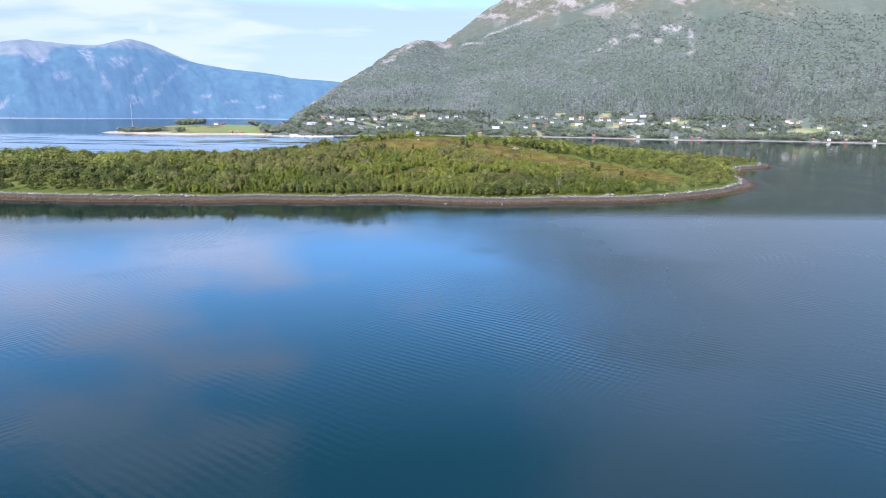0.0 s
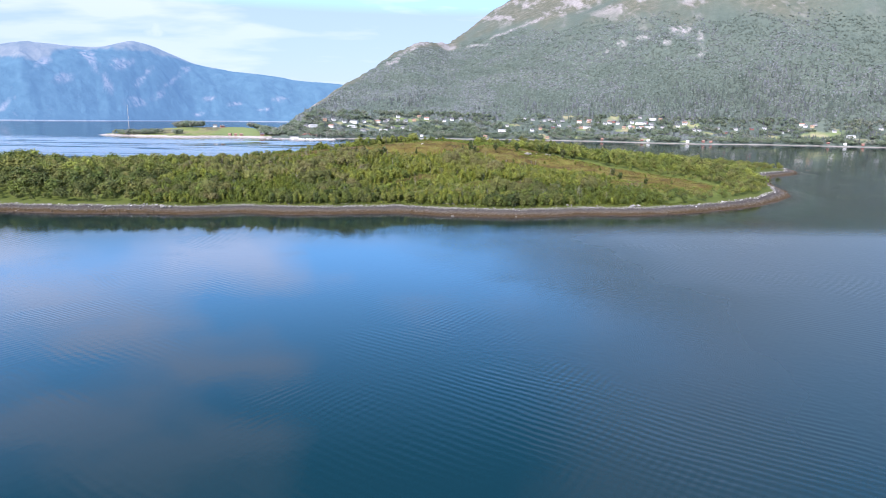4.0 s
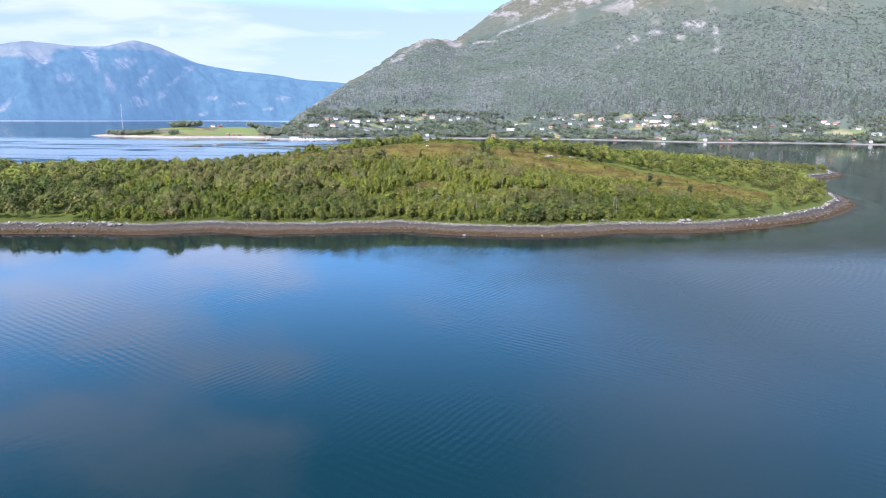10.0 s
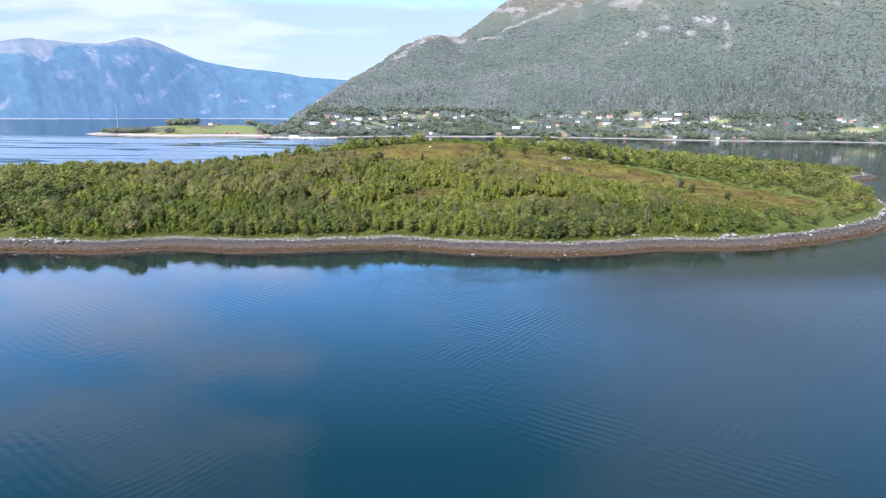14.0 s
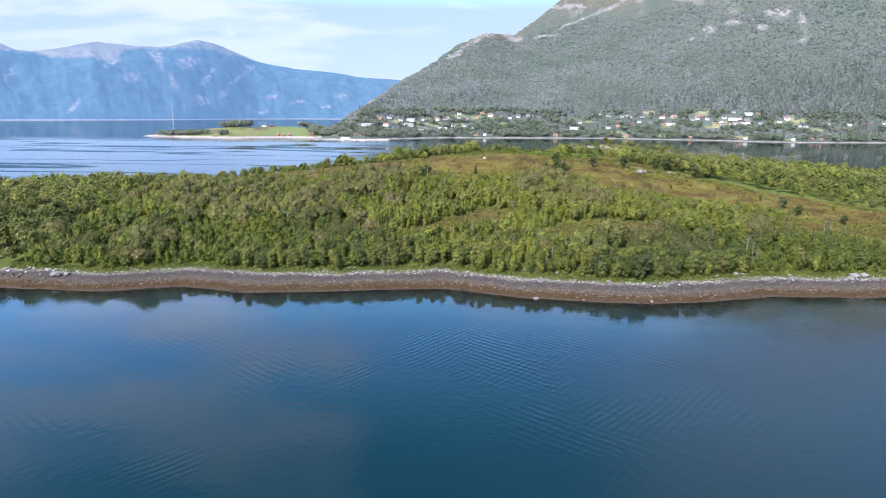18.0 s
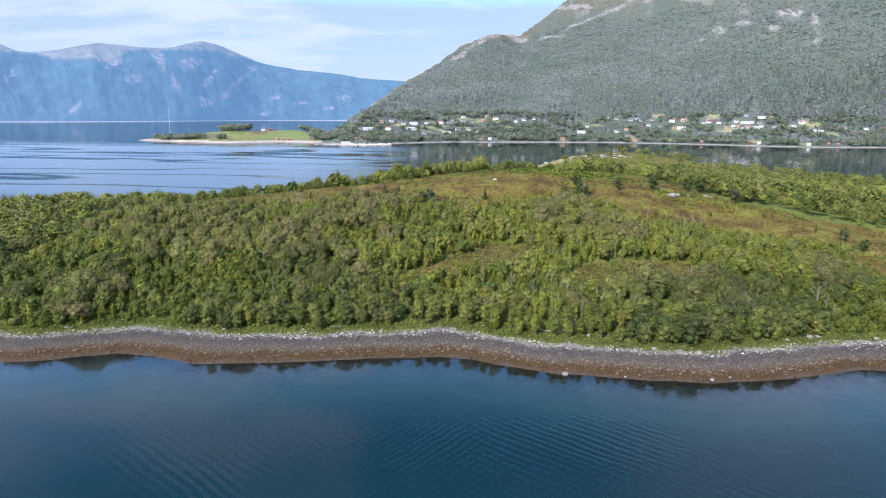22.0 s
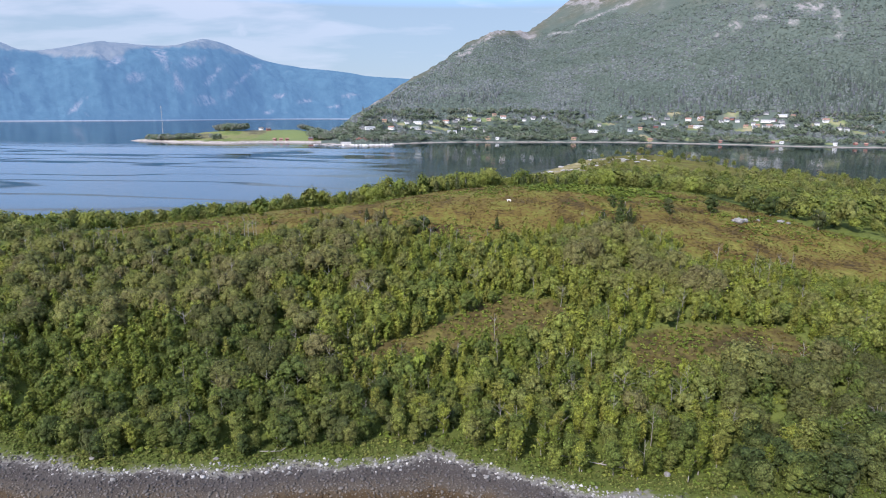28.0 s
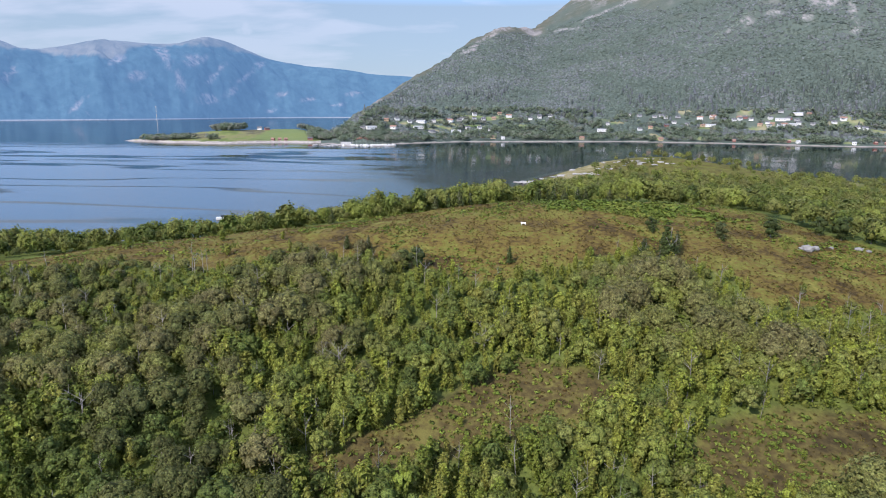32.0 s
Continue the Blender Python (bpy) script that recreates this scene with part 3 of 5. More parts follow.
GLADE_E = [(22, 62), (30, 71), (41, 75), (58, 76), (62, 64), (47, 58), (29, 58)]


def signed(poly, x, y):
    """Distance to the outline, positive inside."""
    p = np.array(poly, float)
    best, ins = np.full(x.shape, 1e9), np.zeros(x.shape, bool)
    for (ax, ay), (bx, by) in zip(p, np.roll(p, -1, 0)):
        ex, ey = bx - ax, by - ay
        t = np.clip(((x - ax) * ex + (y - ay) * ey) / (ex * ex + ey * ey), 0, 1)
        best = np.minimum(best, np.hypot(x - ax - t * ex, y - ay - t * ey))
        ins ^= ((ay > y) != (by > y)) & (x < ax + (y - ay) * ex / (ey if ey else 1e-9))
    return np.where(ins, best, -best)


def shore_dist(x, y):
    x, y = np.asarray(x, float), np.asarray(y, float)
    d = signed(SHORE_S + SHORE_N, x, y)
    return d + 1.3 * fbm(x / 9.0, y / 9.0, 3, 3)


# knolls: centre, spread, height
KNOLLS = [(30, 160, 60, 55, 18.9), (-60, 130, 60, 50, 11.6), (-160, 115, 70, 50, 6.3), (-270, 105, 60, 50, 6.1), (120, 140, 60, 60, 4.7), (200, 180, 60, 60, 6.7),
          (60, 280, 70, 70, 9.4), (120, 400, 80, 80, 3.0), (120, 540, 70, 70, 13.5), (90, 60, 45, 35, 2.1)]


def island_z(x, y, d=None, rough=True):
    x, y = np.asarray(x, float), np.asarray(y, float)
    if d is None:
        d = shore_dist(x, y)
    g = sum(a * np.exp(-0.5 * (((x - cx) / sx) ** 2 + ((y - cy) / sy) ** 2)) for cx, cy, sx, sy, a in KNOLLS)
    z = np.where(d < 0, np.maximum(0.16 * d, -14), np.where(d < 10, 0.26 * d, 2.6 + 0.04 * (np.minimum(d, 30) - 10)))
    z = z + (1 - np.exp(-np.maximum(d - 9, 0) / 30)) * g
    if rough:
        z = z + smooth01(d, 14, 40) * (fbm(x / 22.0, y / 22.0, 9, 4) * 1.5) + smooth01(d, 2, 8) * fbm(x / 2.6, y / 2.6, 21, 2) * 0.22
    return z


def heath_amount(x, y):
    w = 2.2 * fbm(x / 6.0, y / 6.0, 31, 3)
    h = smooth01(signed(HEATH, x, y) + 1.6 * w, -1.5, 2.5)
    for g in (GLADE_W, GLADE_E):
        h = np.maximum(h, smooth01(signed(g, x, y) + w, -1.0, 1.5))
    # pale grassy turf on the outer point
    h = np.maximum(h, 0.7 * smooth01(y + 40 * fbm(x / 25.0, y / 25.0, 73, 3), 405, 440))
    return h


def grid(xs, ys):
    X, Y = np.meshgrid(xs, ys)
    i = np.arange(len(xs) - 1)[None, :] + np.arange(len(ys) - 1)[:, None] * len(xs)
    i = i.ravel()
    return X.ravel(), Y.ravel(), np.stack([i, i + 1, i + 1 + len(xs), i + len(xs)], 1)


def steps(*spans):
    out = []
    for a, b, s in spans:
        out += list(np.arange(a, b, s))
    return np.array(out + [spans[-1][1]])


gx, gy, gf = grid(steps((-460, -230, 6), (-230, -130, 2.4), (-130, 150, 1.2), (150, 270, 2.4), (270, 470, 6)), steps((-70, 8, 5), (8, 50, 1.0), (50, 190, 1.6), (190, 760, 6)))
gd = shore_dist(gx, gy)
gz = island_z(gx, gy, gd)
ground = new("ground", mesh_np("ground", np.stack([gx, gy, gz], 1), gf, M_GROUND, True, {"heath": heath_amount(gx, gy), "glade": np.maximum(smooth01(signed(GLADE_W, gx, gy), -3, 1), smooth01(signed(GLADE_E, gx, gy), -3, 1)), "turf": 0.9 * smooth01(gy + 40 * fbm(gx / 25.0, gy / 25.0, 73, 3), 415, 445) * (1 - smooth01(gd + 14 * fbm(gx / 14.0, gy / 14.0, 74, 3), 40, 58))}))
tagged(ground, "low wooded island with brown heath, shingle shore and seabed", "island", kind="structure")
gx2, gy2, gf2 = grid(steps((-9000, -460, 610), (-460, 470, 155), (470, 9000, 610)), steps((-5000, -70, 493), (-70, 760, 138), (760, 9000, 549)))
bed = new("seabed", mesh_np("seabed", np.stack([gx2, gy2, np.full(gx2.shape, -14.5)], 1), gf2, M_GROUND, False, {"heath": np.zeros(gx2.shape)}))
tagged(bed, "dark seabed deep under the fjord", "seabed", kind="structure")

# ---- water ----
wx, wy, wf = grid(steps((-9000, -500, 500), (-500, -240, 20), (-240, 260, 2.5), (260, 500, 20), (500, 9000, 500)), steps((-5000, -60, 380), (-60, 60, 2.0), (60, 700, 16), (700, 9000, 415)))
wdep = np.clip(-island_z(wx, wy, None, False), 0, 30)
water = new("water", mesh_np("water", np.stack([wx, wy, np.zeros(wx.shape)], 1), wf, M_WATER, True, {"depth": wdep}))
tagged(water, "calm dark blue fjord water with faint ripples", "water", kind="structure")

# ---- the mainland across the sound ----
HUB = (0.0, -150.0)
COAST = [(-300, 1010), (-255, 985), (-195, 948), (-150, 1004), (-60, 1081), (40, 1101), (142, 1121), (247, 1141), (341, 1117), (430, 1094), (507, 1056), (587, 1036), (647, 1045), (772, 1060), (927, 1015), (1100, 990), (1400, 900), (1800, 700)]
# bearing from the hub, range of the ridge, its elevation
RIDGE = [(-13.2, 1215, -1.7), (-11.5, 1290, -0.6), (-9.5, 1450, 0.75), (-6.5, 1700, 2.7), (-3.5, 1900, 4.4), (-1.5, 2050, 5.8), (0.5, 2170, 6.65), (2.0, 2250, 6.65), (3.3, 2350, 6.55), (5.0, 2600, 7.75),
         (7.0, 2800, 9.3), (12, 2900, 12), (20, 2800, 15), (30, 2700, 16), (45, 2500, 14), (62, 2300, 10)]


# bare slabs and gullies on the slope: x, height, half width, half height, lean
SLABS = [(21, 293, 34, 12, 0.9), (-57, 220, 16, 30, 1.0), (-10, 262, 9, 26, 1.2), (217, 301, 26, 7, 2.2), (331, 351, 16, 30, 2.3), (430, 393, 18, 30, 2.2), (617, 270, 13, 14, 0.3), (675, 287, 20, 11, 0.6), (571, 246, 9, 8, 0), (719, 265, 12, 12, 0.5), (776, 308, 26, 15, 0.4), (776, 232, 6, 34, 0.7), (807, 283, 8, 20, 0.5), (250, 300, 20, 8, 2.0)]


def main_z(x, y, more=False):
    x, y = np.asarray(x, float), np.asarray(y, float)
    az, r = np.degrees(np.arctan2(x - HUB[0], y - HUB[1])), np.hypot(x - HUB[0], y - HUB[1])
    ca = [math.degrees(math.atan2(a - HUB[0], b - HUB[1])) for a, b in COAST]
    cr = [math.hypot(a - HUB[0], b - HUB[1]) for a, b in COAST]
    r0 = np.interp(az, ca, cr) + 6 * fbm(az * 3, az * 0, 2, 3)
    r1 = np.interp(az, [q[0] for q in RIDGE], [q[1] for q in RIDGE])
    z1 = 48 + r1 * np.tan(np.radians(np.interp(az, [q[0] for q in RIDGE], [q[2] for q in RIDGE])))
    s = r - r0
    bench = np.minimum(34, z1 * 0.4 + 6) * smooth01(s, 0, 190) + 2.6 * smooth01(s, -2, 6)
    u = np.clip((s - 130) / np.maximum(r1 - r0 - 130, 40), 0, 1.0)
    over = np.maximum(r - r1, 0)
    z = bench + np.maximum(z1 - bench, 0) * (u ** 1.08) - over * 0.35
    z = z + u * (1 - u) * 4 * np.minimum(z1, 400) * 0.085 * fbm(x / 260.0, y / 260.0, 41, 5) + 16 * smooth01(u, 0.05, 0.4) * (1 - 0.8 * u) * fbm((x + 0.3 * y) / 95.0, (y - 0.3 * x) / 330.0, 47, 4)
    z = z + smooth01(u, 0.0, 0.2) * fbm(x / 45.0, y / 45.0, 43, 3) * 4
    z = np.where(s < 0, np.maximum(0.12 * s, -14.6), z)
    if more:
        # bare ground: the crest and the high moor
        w = fbm(x / 120.0, y / 120.0, 81, 4)
        crest = np.maximum(smooth01(u + 0.16 * w, 0.86, 0.98) * (az < 8), smooth01(z + 170 * w, 330, 500))
        rock = np.zeros(x.shape)
        for rx, rz, sx, sz, tilt in SLABS:
            q = x - rx - tilt * (z - rz) + 14 * fbm(x / 30.0, z / 40.0, 83, 3)
            rock = np.maximum(rock, np.exp(-(q / sx) ** 2 - ((z - rz) / sz) ** 2))
        return z, crest, smooth01(rock, 0.25, 0.7)
    return z


# mown meadows and gardens between the farms: centre, half length, half depth
MEADOWS = [(64, 1218, 16, 10), (213, 1268, 42, 7), (295, 1168, 12, 26), (370, 1148, 10, 16), (500, 1102, 26, 10), (490, 1190, 24, 12), (408, 1215, 24, 7), (-60, 1200, 50, 7), (-130, 1140, 40, 6), (-10, 1246, 60, 6), (530, 1225, 18, 8), (620, 1165, 30, 8), (470, 1250, 20, 9),
           (650, 1130, 22, 8), (360, 1285, 30, 5), (800, 1120, 40, 12), (910, 1120, 46, 20), (960, 1060, 30, 12), (575, 1062, 9, 12), (-95, 1168, 30, 6), (120, 1150, 10, 8)]


def meadow(x, y):
    w = 5 * fbm(x / 14.0, y / 14.0, 57, 3)
    m = np.zeros(np.shape(x))
    for cx, cy, a, b in MEADOWS:
        m = np.maximum(m, smooth01(1.3 - np.hypot((x - cx) / a, (y - cy + w) / b), 0.0, 0.35))
    return m


ta, tr = np.radians(np.linspace(-13.4, 62, 330)), np.concatenate([np.arange(1040, 1420, 7), np.arange(1420, 3300, 22)])
A, R = np.meshgrid(ta, tr)
i = (np.arange(len(ta) - 1)[None, :] + np.arange(len(tr) - 1)[:, None] * len(ta)).ravel()
mx, my = (HUB[0] + R * np.sin(A)).ravel(), (HUB[1] + R * np.cos(A)).ravel()
mz, mcrest, mrock = main_z(mx, my, True)
mainland = new("mountain", mesh_np("mountain", np.stack([mx, my, mz], 1), np.stack([i, i + 1, i + 1 + len(ta), i + len(ta)], 1), M_MOUNT, True, {"crest": mcrest, "rock": mrock, "meadow": meadow(mx, my)}))
tagged(mainland, "steep forested mountain with bare grey rock higher up", "mountain", kind="structure")

# headland with pastures
SPIT = [(-612, 1018), (-520, 975), (-417, 956), (-350, 1010), (-290, 1000), (-240, 1040), (-250, 1150), (-320, 1290), (-420, 1300), (-520, 1170), (-590, 1060)]


def spit_z(x, y):
    d = signed(SPIT, np.asarray(x, float), np.asarray(y, float)) + 5 * fbm(x / 30.0, y / 30.0, 51, 3)
    return np.where(d < 0, np.maximum(0.15 * d, -14.6), np.minimum(d * 0.35, 3) + 13.5 * smooth01(d, 4, 110) + smooth01(d, 5, 30) * 1.2 * fbm(x / 25.0, y / 25.0, 55, 3))


hx, hy, hf = grid(np.arange(-680, -199, 6.0), np.arange(900, 1361, 6.0))
headland = new("headland", mesh_np("headland", np.stack([hx, hy, spit_z(hx, hy)], 1), hf, M_PASTURE, True))
tagged(headland, "low green headland with pasture and pale rocky shore", "headland", kind="structure")

# ---- the far side of the fjord ----
FAR = [(-58, 3000, 4.0), (-48, 3150, 4.5), (-38, 3300, 4.75), (-35.3, 3330, 4.1), (-33.8, 3350, 4.25), (-31.2, 3400, 4.95), (-29, 3450, 5.0), (-27, 3520, 4.9), (-25.4, 3600, 4.95), (-23.2, 3750, 5.6), (-22, 3830, 5.4),
       (-20.6, 3930, 4.8), (-18.3, 4080, 3.95), (-15.2, 4230, 3.5), (-12, 4300, 3.25), (-10.3, 4320, 2.95), (-7.4, 4330, 2.8), (-4, 4330, 2.5), (2, 4330, 2.3)]


# scars and bare faces of the far side: bearing from the hub, height, half width in degrees, half height, lean
SCARS = [(-23.3, 104, 0.9, 30, 0), (-21.5, 146, 0.5, 34, -0.016), (-26.1, 307, 0.35, 60, 0.004), (-26.5, 345, 0.5, 34, 0), (-24.2, 311, 0.9, 40, -0.008), (-28.3, 209, 0.7, 30, -0.012), (-17.5, 141, 0.5, 14, -0.02), (-18.5, 40, 0.45, 14, -0.02), (-32.4, 66, 0.3, 36, -0.014), (-19.2, 320, 0.4, 34, -0.012),
         (-36.4, 194, 0.35, 50, -0.008), (-22.1, 283, 0.25, 26, -0.012), (-25.2, 200, 0.35, 60, 0.004), (-15.5, 110, 0.6, 12, -0.02), (-13.0, 80, 0.5, 12, -0.02), (-23.0, 210, 0.3, 40, -0.01), (-29.6, 285, 0.4, 26, -0.01), (-20.3, 240, 0.25, 40, -0.012), (-11.8, 150, 0.6, 14, -0.02)]


def far_mesh():
    az = np.linspace(-58, 2, 420)
    r0, el = np.interp(az, [q[0] for q in FAR], [q[1] for q in FAR]), np.interp(az, [q[0] for q in FAR], [q[2] for q in FAR])
    ker = np.hanning(15) / np.hanning(15).sum()
    el = np.convolve(np.pad(el, 7, mode="edge"), ker, "valid")
    rows = []
    for v in np.linspace(0, 1.25, 60):
        r = r0 + v * np.minimum(600, 4720 - r0) 
        x, y = r * np.sin(np.radians(az)), HUB[1] + r * np.cos(np.radians(az))
        z1 = 48 + (r0 + np.minimum(600, 4720 - r0)) * np.tan(np.radians(el))
        u = min(v, 1)
        z = z1 * (1 - (1 - u) ** 1.35) - max(v - 1, 0) * 260
        z = z + u * (1 - u) * 4 * 95 * fbm(x / 260.0, y / 260.0 + v * 1.3, 61, 5) + (4 * fbm(az * 0.9, az * 0.3, 65, 3) if v > 0.4 else 0)
        z = z + min(u * 5, 1) * (1 - u) * 60 * fbm(az * 0.75 + v * 0.6, az * 0.1 + v * 1.2, 63, 5)
        rows.append(np.stack([x, y, z - (6 if v == 0 else 0)], 1))
    V = np.concatenate(rows)
    b, hz = np.degrees(np.arctan2(V[:, 0], V[:, 1] - HUB[1])), V[:, 2]
    scar, w = np.zeros(len(V)), fbm(b * 2.2, hz / 30.0, 67, 4)
    for ca, cz, sa_, sz, lean in SCARS:
        scar = np.maximum(scar, np.exp(-((b - ca - lean * (hz - cz) * -1 + 0.35 * w) / sa_) ** 2 - ((hz - cz + 14 * w) / sz) ** 2))
    edge = np.interp(b, [-58, -37, -32.4, -30, -27.7, -25, -22, -14], [330, 322, 300, 292, 375, 400, 410, 330]) + 22 * w
    top = smooth01(hz - edge, -8, 10)
    k = (np.arange(419)[None, :] + np.arange(59)[:, None] * 420).ravel()
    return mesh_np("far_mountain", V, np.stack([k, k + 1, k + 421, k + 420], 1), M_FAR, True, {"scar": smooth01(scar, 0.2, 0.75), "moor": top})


tagged(new("backdrop", far_mesh()), "distant mountain ridge across the fjord, blue with painted haze", "mountain", kind="backdrop")

# ---- woods ----
PHI = (1 + 5 ** 0.5) / 2
ICO_V = np.array([(-1, PHI, 0), (1, PHI, 0), (-1, -PHI, 0), (1, -PHI, 0), (0, -1, PHI), (0, 1, PHI), (0, -1, -PHI), (0, 1, -PHI), (PHI, 0, -1), (PHI, 0, 1), (-PHI, 0, -1), (-PHI, 0, 1)]) / math.sqrt(1 + PHI * PHI)
ICO_F = np.array([(0, 11, 5), (0, 5, 1), (0, 1, 7), (0, 7, 10), (0, 10, 11), (1, 5, 9), (5, 11, 4), (11, 10, 2), (10, 7, 6), (7, 1, 8), (3, 9, 4), (3, 4, 2), (3, 2, 6), (3, 6, 8), (3, 8, 9), (4, 9, 5), (2, 4, 11), (6, 2, 10), (8, 6, 7), (9, 8, 1)])


def unit(v):
    return v / np.maximum(np.linalg.norm(v, axis=-1, keepdims=True), 1e-9)


def leaf_tris(c, nrm, size, g):
    """One small spray of leaves at each point."""
    t = unit(np.cross(nrm, unit(g.normal(size=c.shape))))
    b = np.cross(nrm, t)
    s = size[:, None]
    w = g.uniform(0.55, 1.0, (len(c), 1))
    V = np.stack([c - t * s * 0.6, c + t * s * 0.6, c + b * s * 0.9 * w], 1).reshape(-1, 3)
    return V, np.arange(len(c))[:, None] * 3 + (0, 1, 2)


def crown(seed, leaves, wide, low, lobes, leaf, shape="round"):
    """A crown of unit tree height: lobes of leaf clumps round a dark core."""
    g = np.random.default_rng(seed)
    V, F, base = [], [], 0

    def add(v, f):
        nonlocal base
        V.append(v); F.append(f + base); base += len(v)
    cs, rs = [], []
    for q in range(lobes):
        f = (q + 0.5) / lobes
        z = low + (0.93 - low) * f
        if shape == "cone":
            rad = wide * (1.05 - f) * 0.62
            off = 0.15 * rad
        elif shape == "spire":
            rad = wide * (1.08 - f) ** 0.7 * 0.74
            off = rad * g.uniform(0.2, 0.5)
        elif shape == "dome":
            up = 1.0 - 1.25 * f
            z = 0.52 + 0.32 * up + g.uniform(-0.04, 0.04)
            rad = wide * g.uniform(0.42, 0.58)
            off = wide * math.sqrt(max(1 - up * up, 0)) * g.uniform(0.46, 0.62)
        else:
            env = math.sin(math.pi * min(max((z - low * 0.6) / (1.04 - low * 0.6), 0), 1)) ** 0.6
            rad = wide * env * g.uniform(0.48, 0.66)
            off = wide * env * g.uniform(0.12, 0.48)
        a = q * 2.4 + g.uniform(-0.5, 0.5)
        cs.append((off * math.cos(a), off * math.sin(a), z)); rs.append(rad)
    cs, rs = np.array(cs), np.array(rs)
    per = max(leaves // lobes, 4)
    for c, r in zip(cs, rs):
        sq = np.array([1, 1, 0.62 if shape == "cone" else 0.85])
        if leaves > 300:
            add(ICO_V * r * 0.62 * sq * g.uniform(0.8, 1.15, (12, 1)) + c, ICO_F)
        else:
            add(ICO_V[[0, 1, 4, 5, 7, 8, 11, 10]] * r * 0.66 * sq + c, np.array([(0, 6, 3), (0, 3, 1), (0, 1, 4), (0, 4, 7), (1, 3, 2), (3, 6, 2), (4, 1, 5), (7, 6, 0)]))
        d = unit(g.normal(size=(per, 3)) + (0, 0, 0.45))
        p = c + d * r * g.uniform(0.62, 1.22, (per, 1)) * sq
        go = unit((p - (0, 0, 0.5)) * (1, 1, 0.7))
        nr = unit(go * 1.0 + d * 0.25 + g.normal(size=d.shape) * 0.42 + (0, 0, 0.2))
        add(*leaf_tris(p, nr, g.uniform(0.7, 1.35, per) * leaf, g))
    return np.concatenate(V), np.concatenate(F)


def stem(seed, top, thick, sides=5, limbs=3):
    """A tapered trunk with a few limbs, of unit tree height."""
    g = np.random.default_rng(seed)
    V, F, base = [], [], 0

    def tube(a, b, ra, rb):
        nonlocal base
        ax = unit((b - a)[None])[0]
        u = unit(np.cross(ax, (0.3, 1, 0.2))[None])[0]
        w = np.cross(ax, u)
        ang = np.arange(sides) * 2 * math.pi / sides
        ring = np.cos(ang)[:, None] * u + np.sin(ang)[:, None] * w
        V.append(np.concatenate([a + ring * ra, b + ring * rb]))
        k = np.arange(sides)
        F.append(np.concatenate([np.stack([k, (k + 1) % sides, sides + (k + 1) % sides], 1), np.stack([k, sides + (k + 1) % sides, sides + k], 1)]) + base)
        base += 2 * sides
    lean = g.normal(size=2) * 0.04
    p0, p1, p2 = np.array([0, 0, -0.08]), np.array([lean[0], lean[1], top * 0.5]), np.array([lean[0] * 1.6, lean[1] * 1.6, top])
    tube(p0, p1, thick, thick * 0.7); tube(p1, p2, thick * 0.7, thick * 0.25)
    for q in range(limbs):
        a = q * 2.3 + g.uniform(0, 1)
        s = p1 + (p2 - p1) * g.uniform(-0.2, 0.5)
        tube(s, s + np.array([math.cos(a) * 0.22, math.sin(a) * 0.22, 0.2]), thick * 0.45, thick * 0.15)
    return np.concatenate(V), np.concatenate(F)


def is_wood(x, y, d):
    """Where trees stand: 0 none, 1 closed wood."""
    w = smooth01(d, 11.5, 13.5) * (1 - heath_amount(x, y))
    w = w * (1 - 0.85 * (1 - smooth01(d + 14 * fbm(x / 14.0, y / 14.0, 74, 3), 36, 54)) * smooth01(y + 40 * fbm(x / 25.0, y / 25.0, 73, 3), 405, 440) * smooth01(150 + 0.2 * (y - 415) - x + 40 * fbm(x / 20.0, y / 20.0, 75, 3), -20, 20))
    return w * smooth01(fbm(x / 17.0, y / 17.0, 71, 3), -0.80, -0.55)


def scatter(x0, x1, y0, y1, gap, seed):
    g = np.random.default_rng(seed)
    X, Y = np.meshgrid(np.arange(x0, x1, gap), np.arange(y0, y1, gap))
    X, Y = X.ravel() + g.uniform(-0.62, 0.62, X.size) * gap, Y.ravel() + g.uniform(-0.62, 0.62, Y.size) * gap
    return X, Y, g


def merged(templates, which, x, y, z, h, w, rot, tint):
    """Many plants of a few shapes in one mesh."""
    Vs, Fs, Ts, base = [], [], [], 0
    for q, (tv, tf) in enumerate(templates):
        s = np.nonzero(which == q)[0]
        if not len(s):
            continue
        c, sn = np.cos(rot[s])[:, None], np.sin(rot[s])[:, None]
        px = (tv[None, :, 0] * c - tv[None, :, 1] * sn) * w[s, None] + x[s, None]
        py = (tv[None, :, 0] * sn + tv[None, :, 1] * c) * w[s, None] + y[s, None]
        pz = tv[None, :, 2] * h[s, None] + z[s, None]
        Vs.append(np.stack([px, py, pz], 2).reshape(-1, 3))
        Fs.append((tf[None] + (np.arange(len(s)) * len(tv))[:, None, None]).reshape(-1, 3) + base)
        Ts.append(np.repeat(tint[s], len(tv)))
        base += len(s) * len(tv)
    return np.concatenate(Vs), np.concatenate(Fs), np.concatenate(Ts)


def far_clump(px, py):
    return fbm(px / 14.0, py / 14.0, 77, 2)


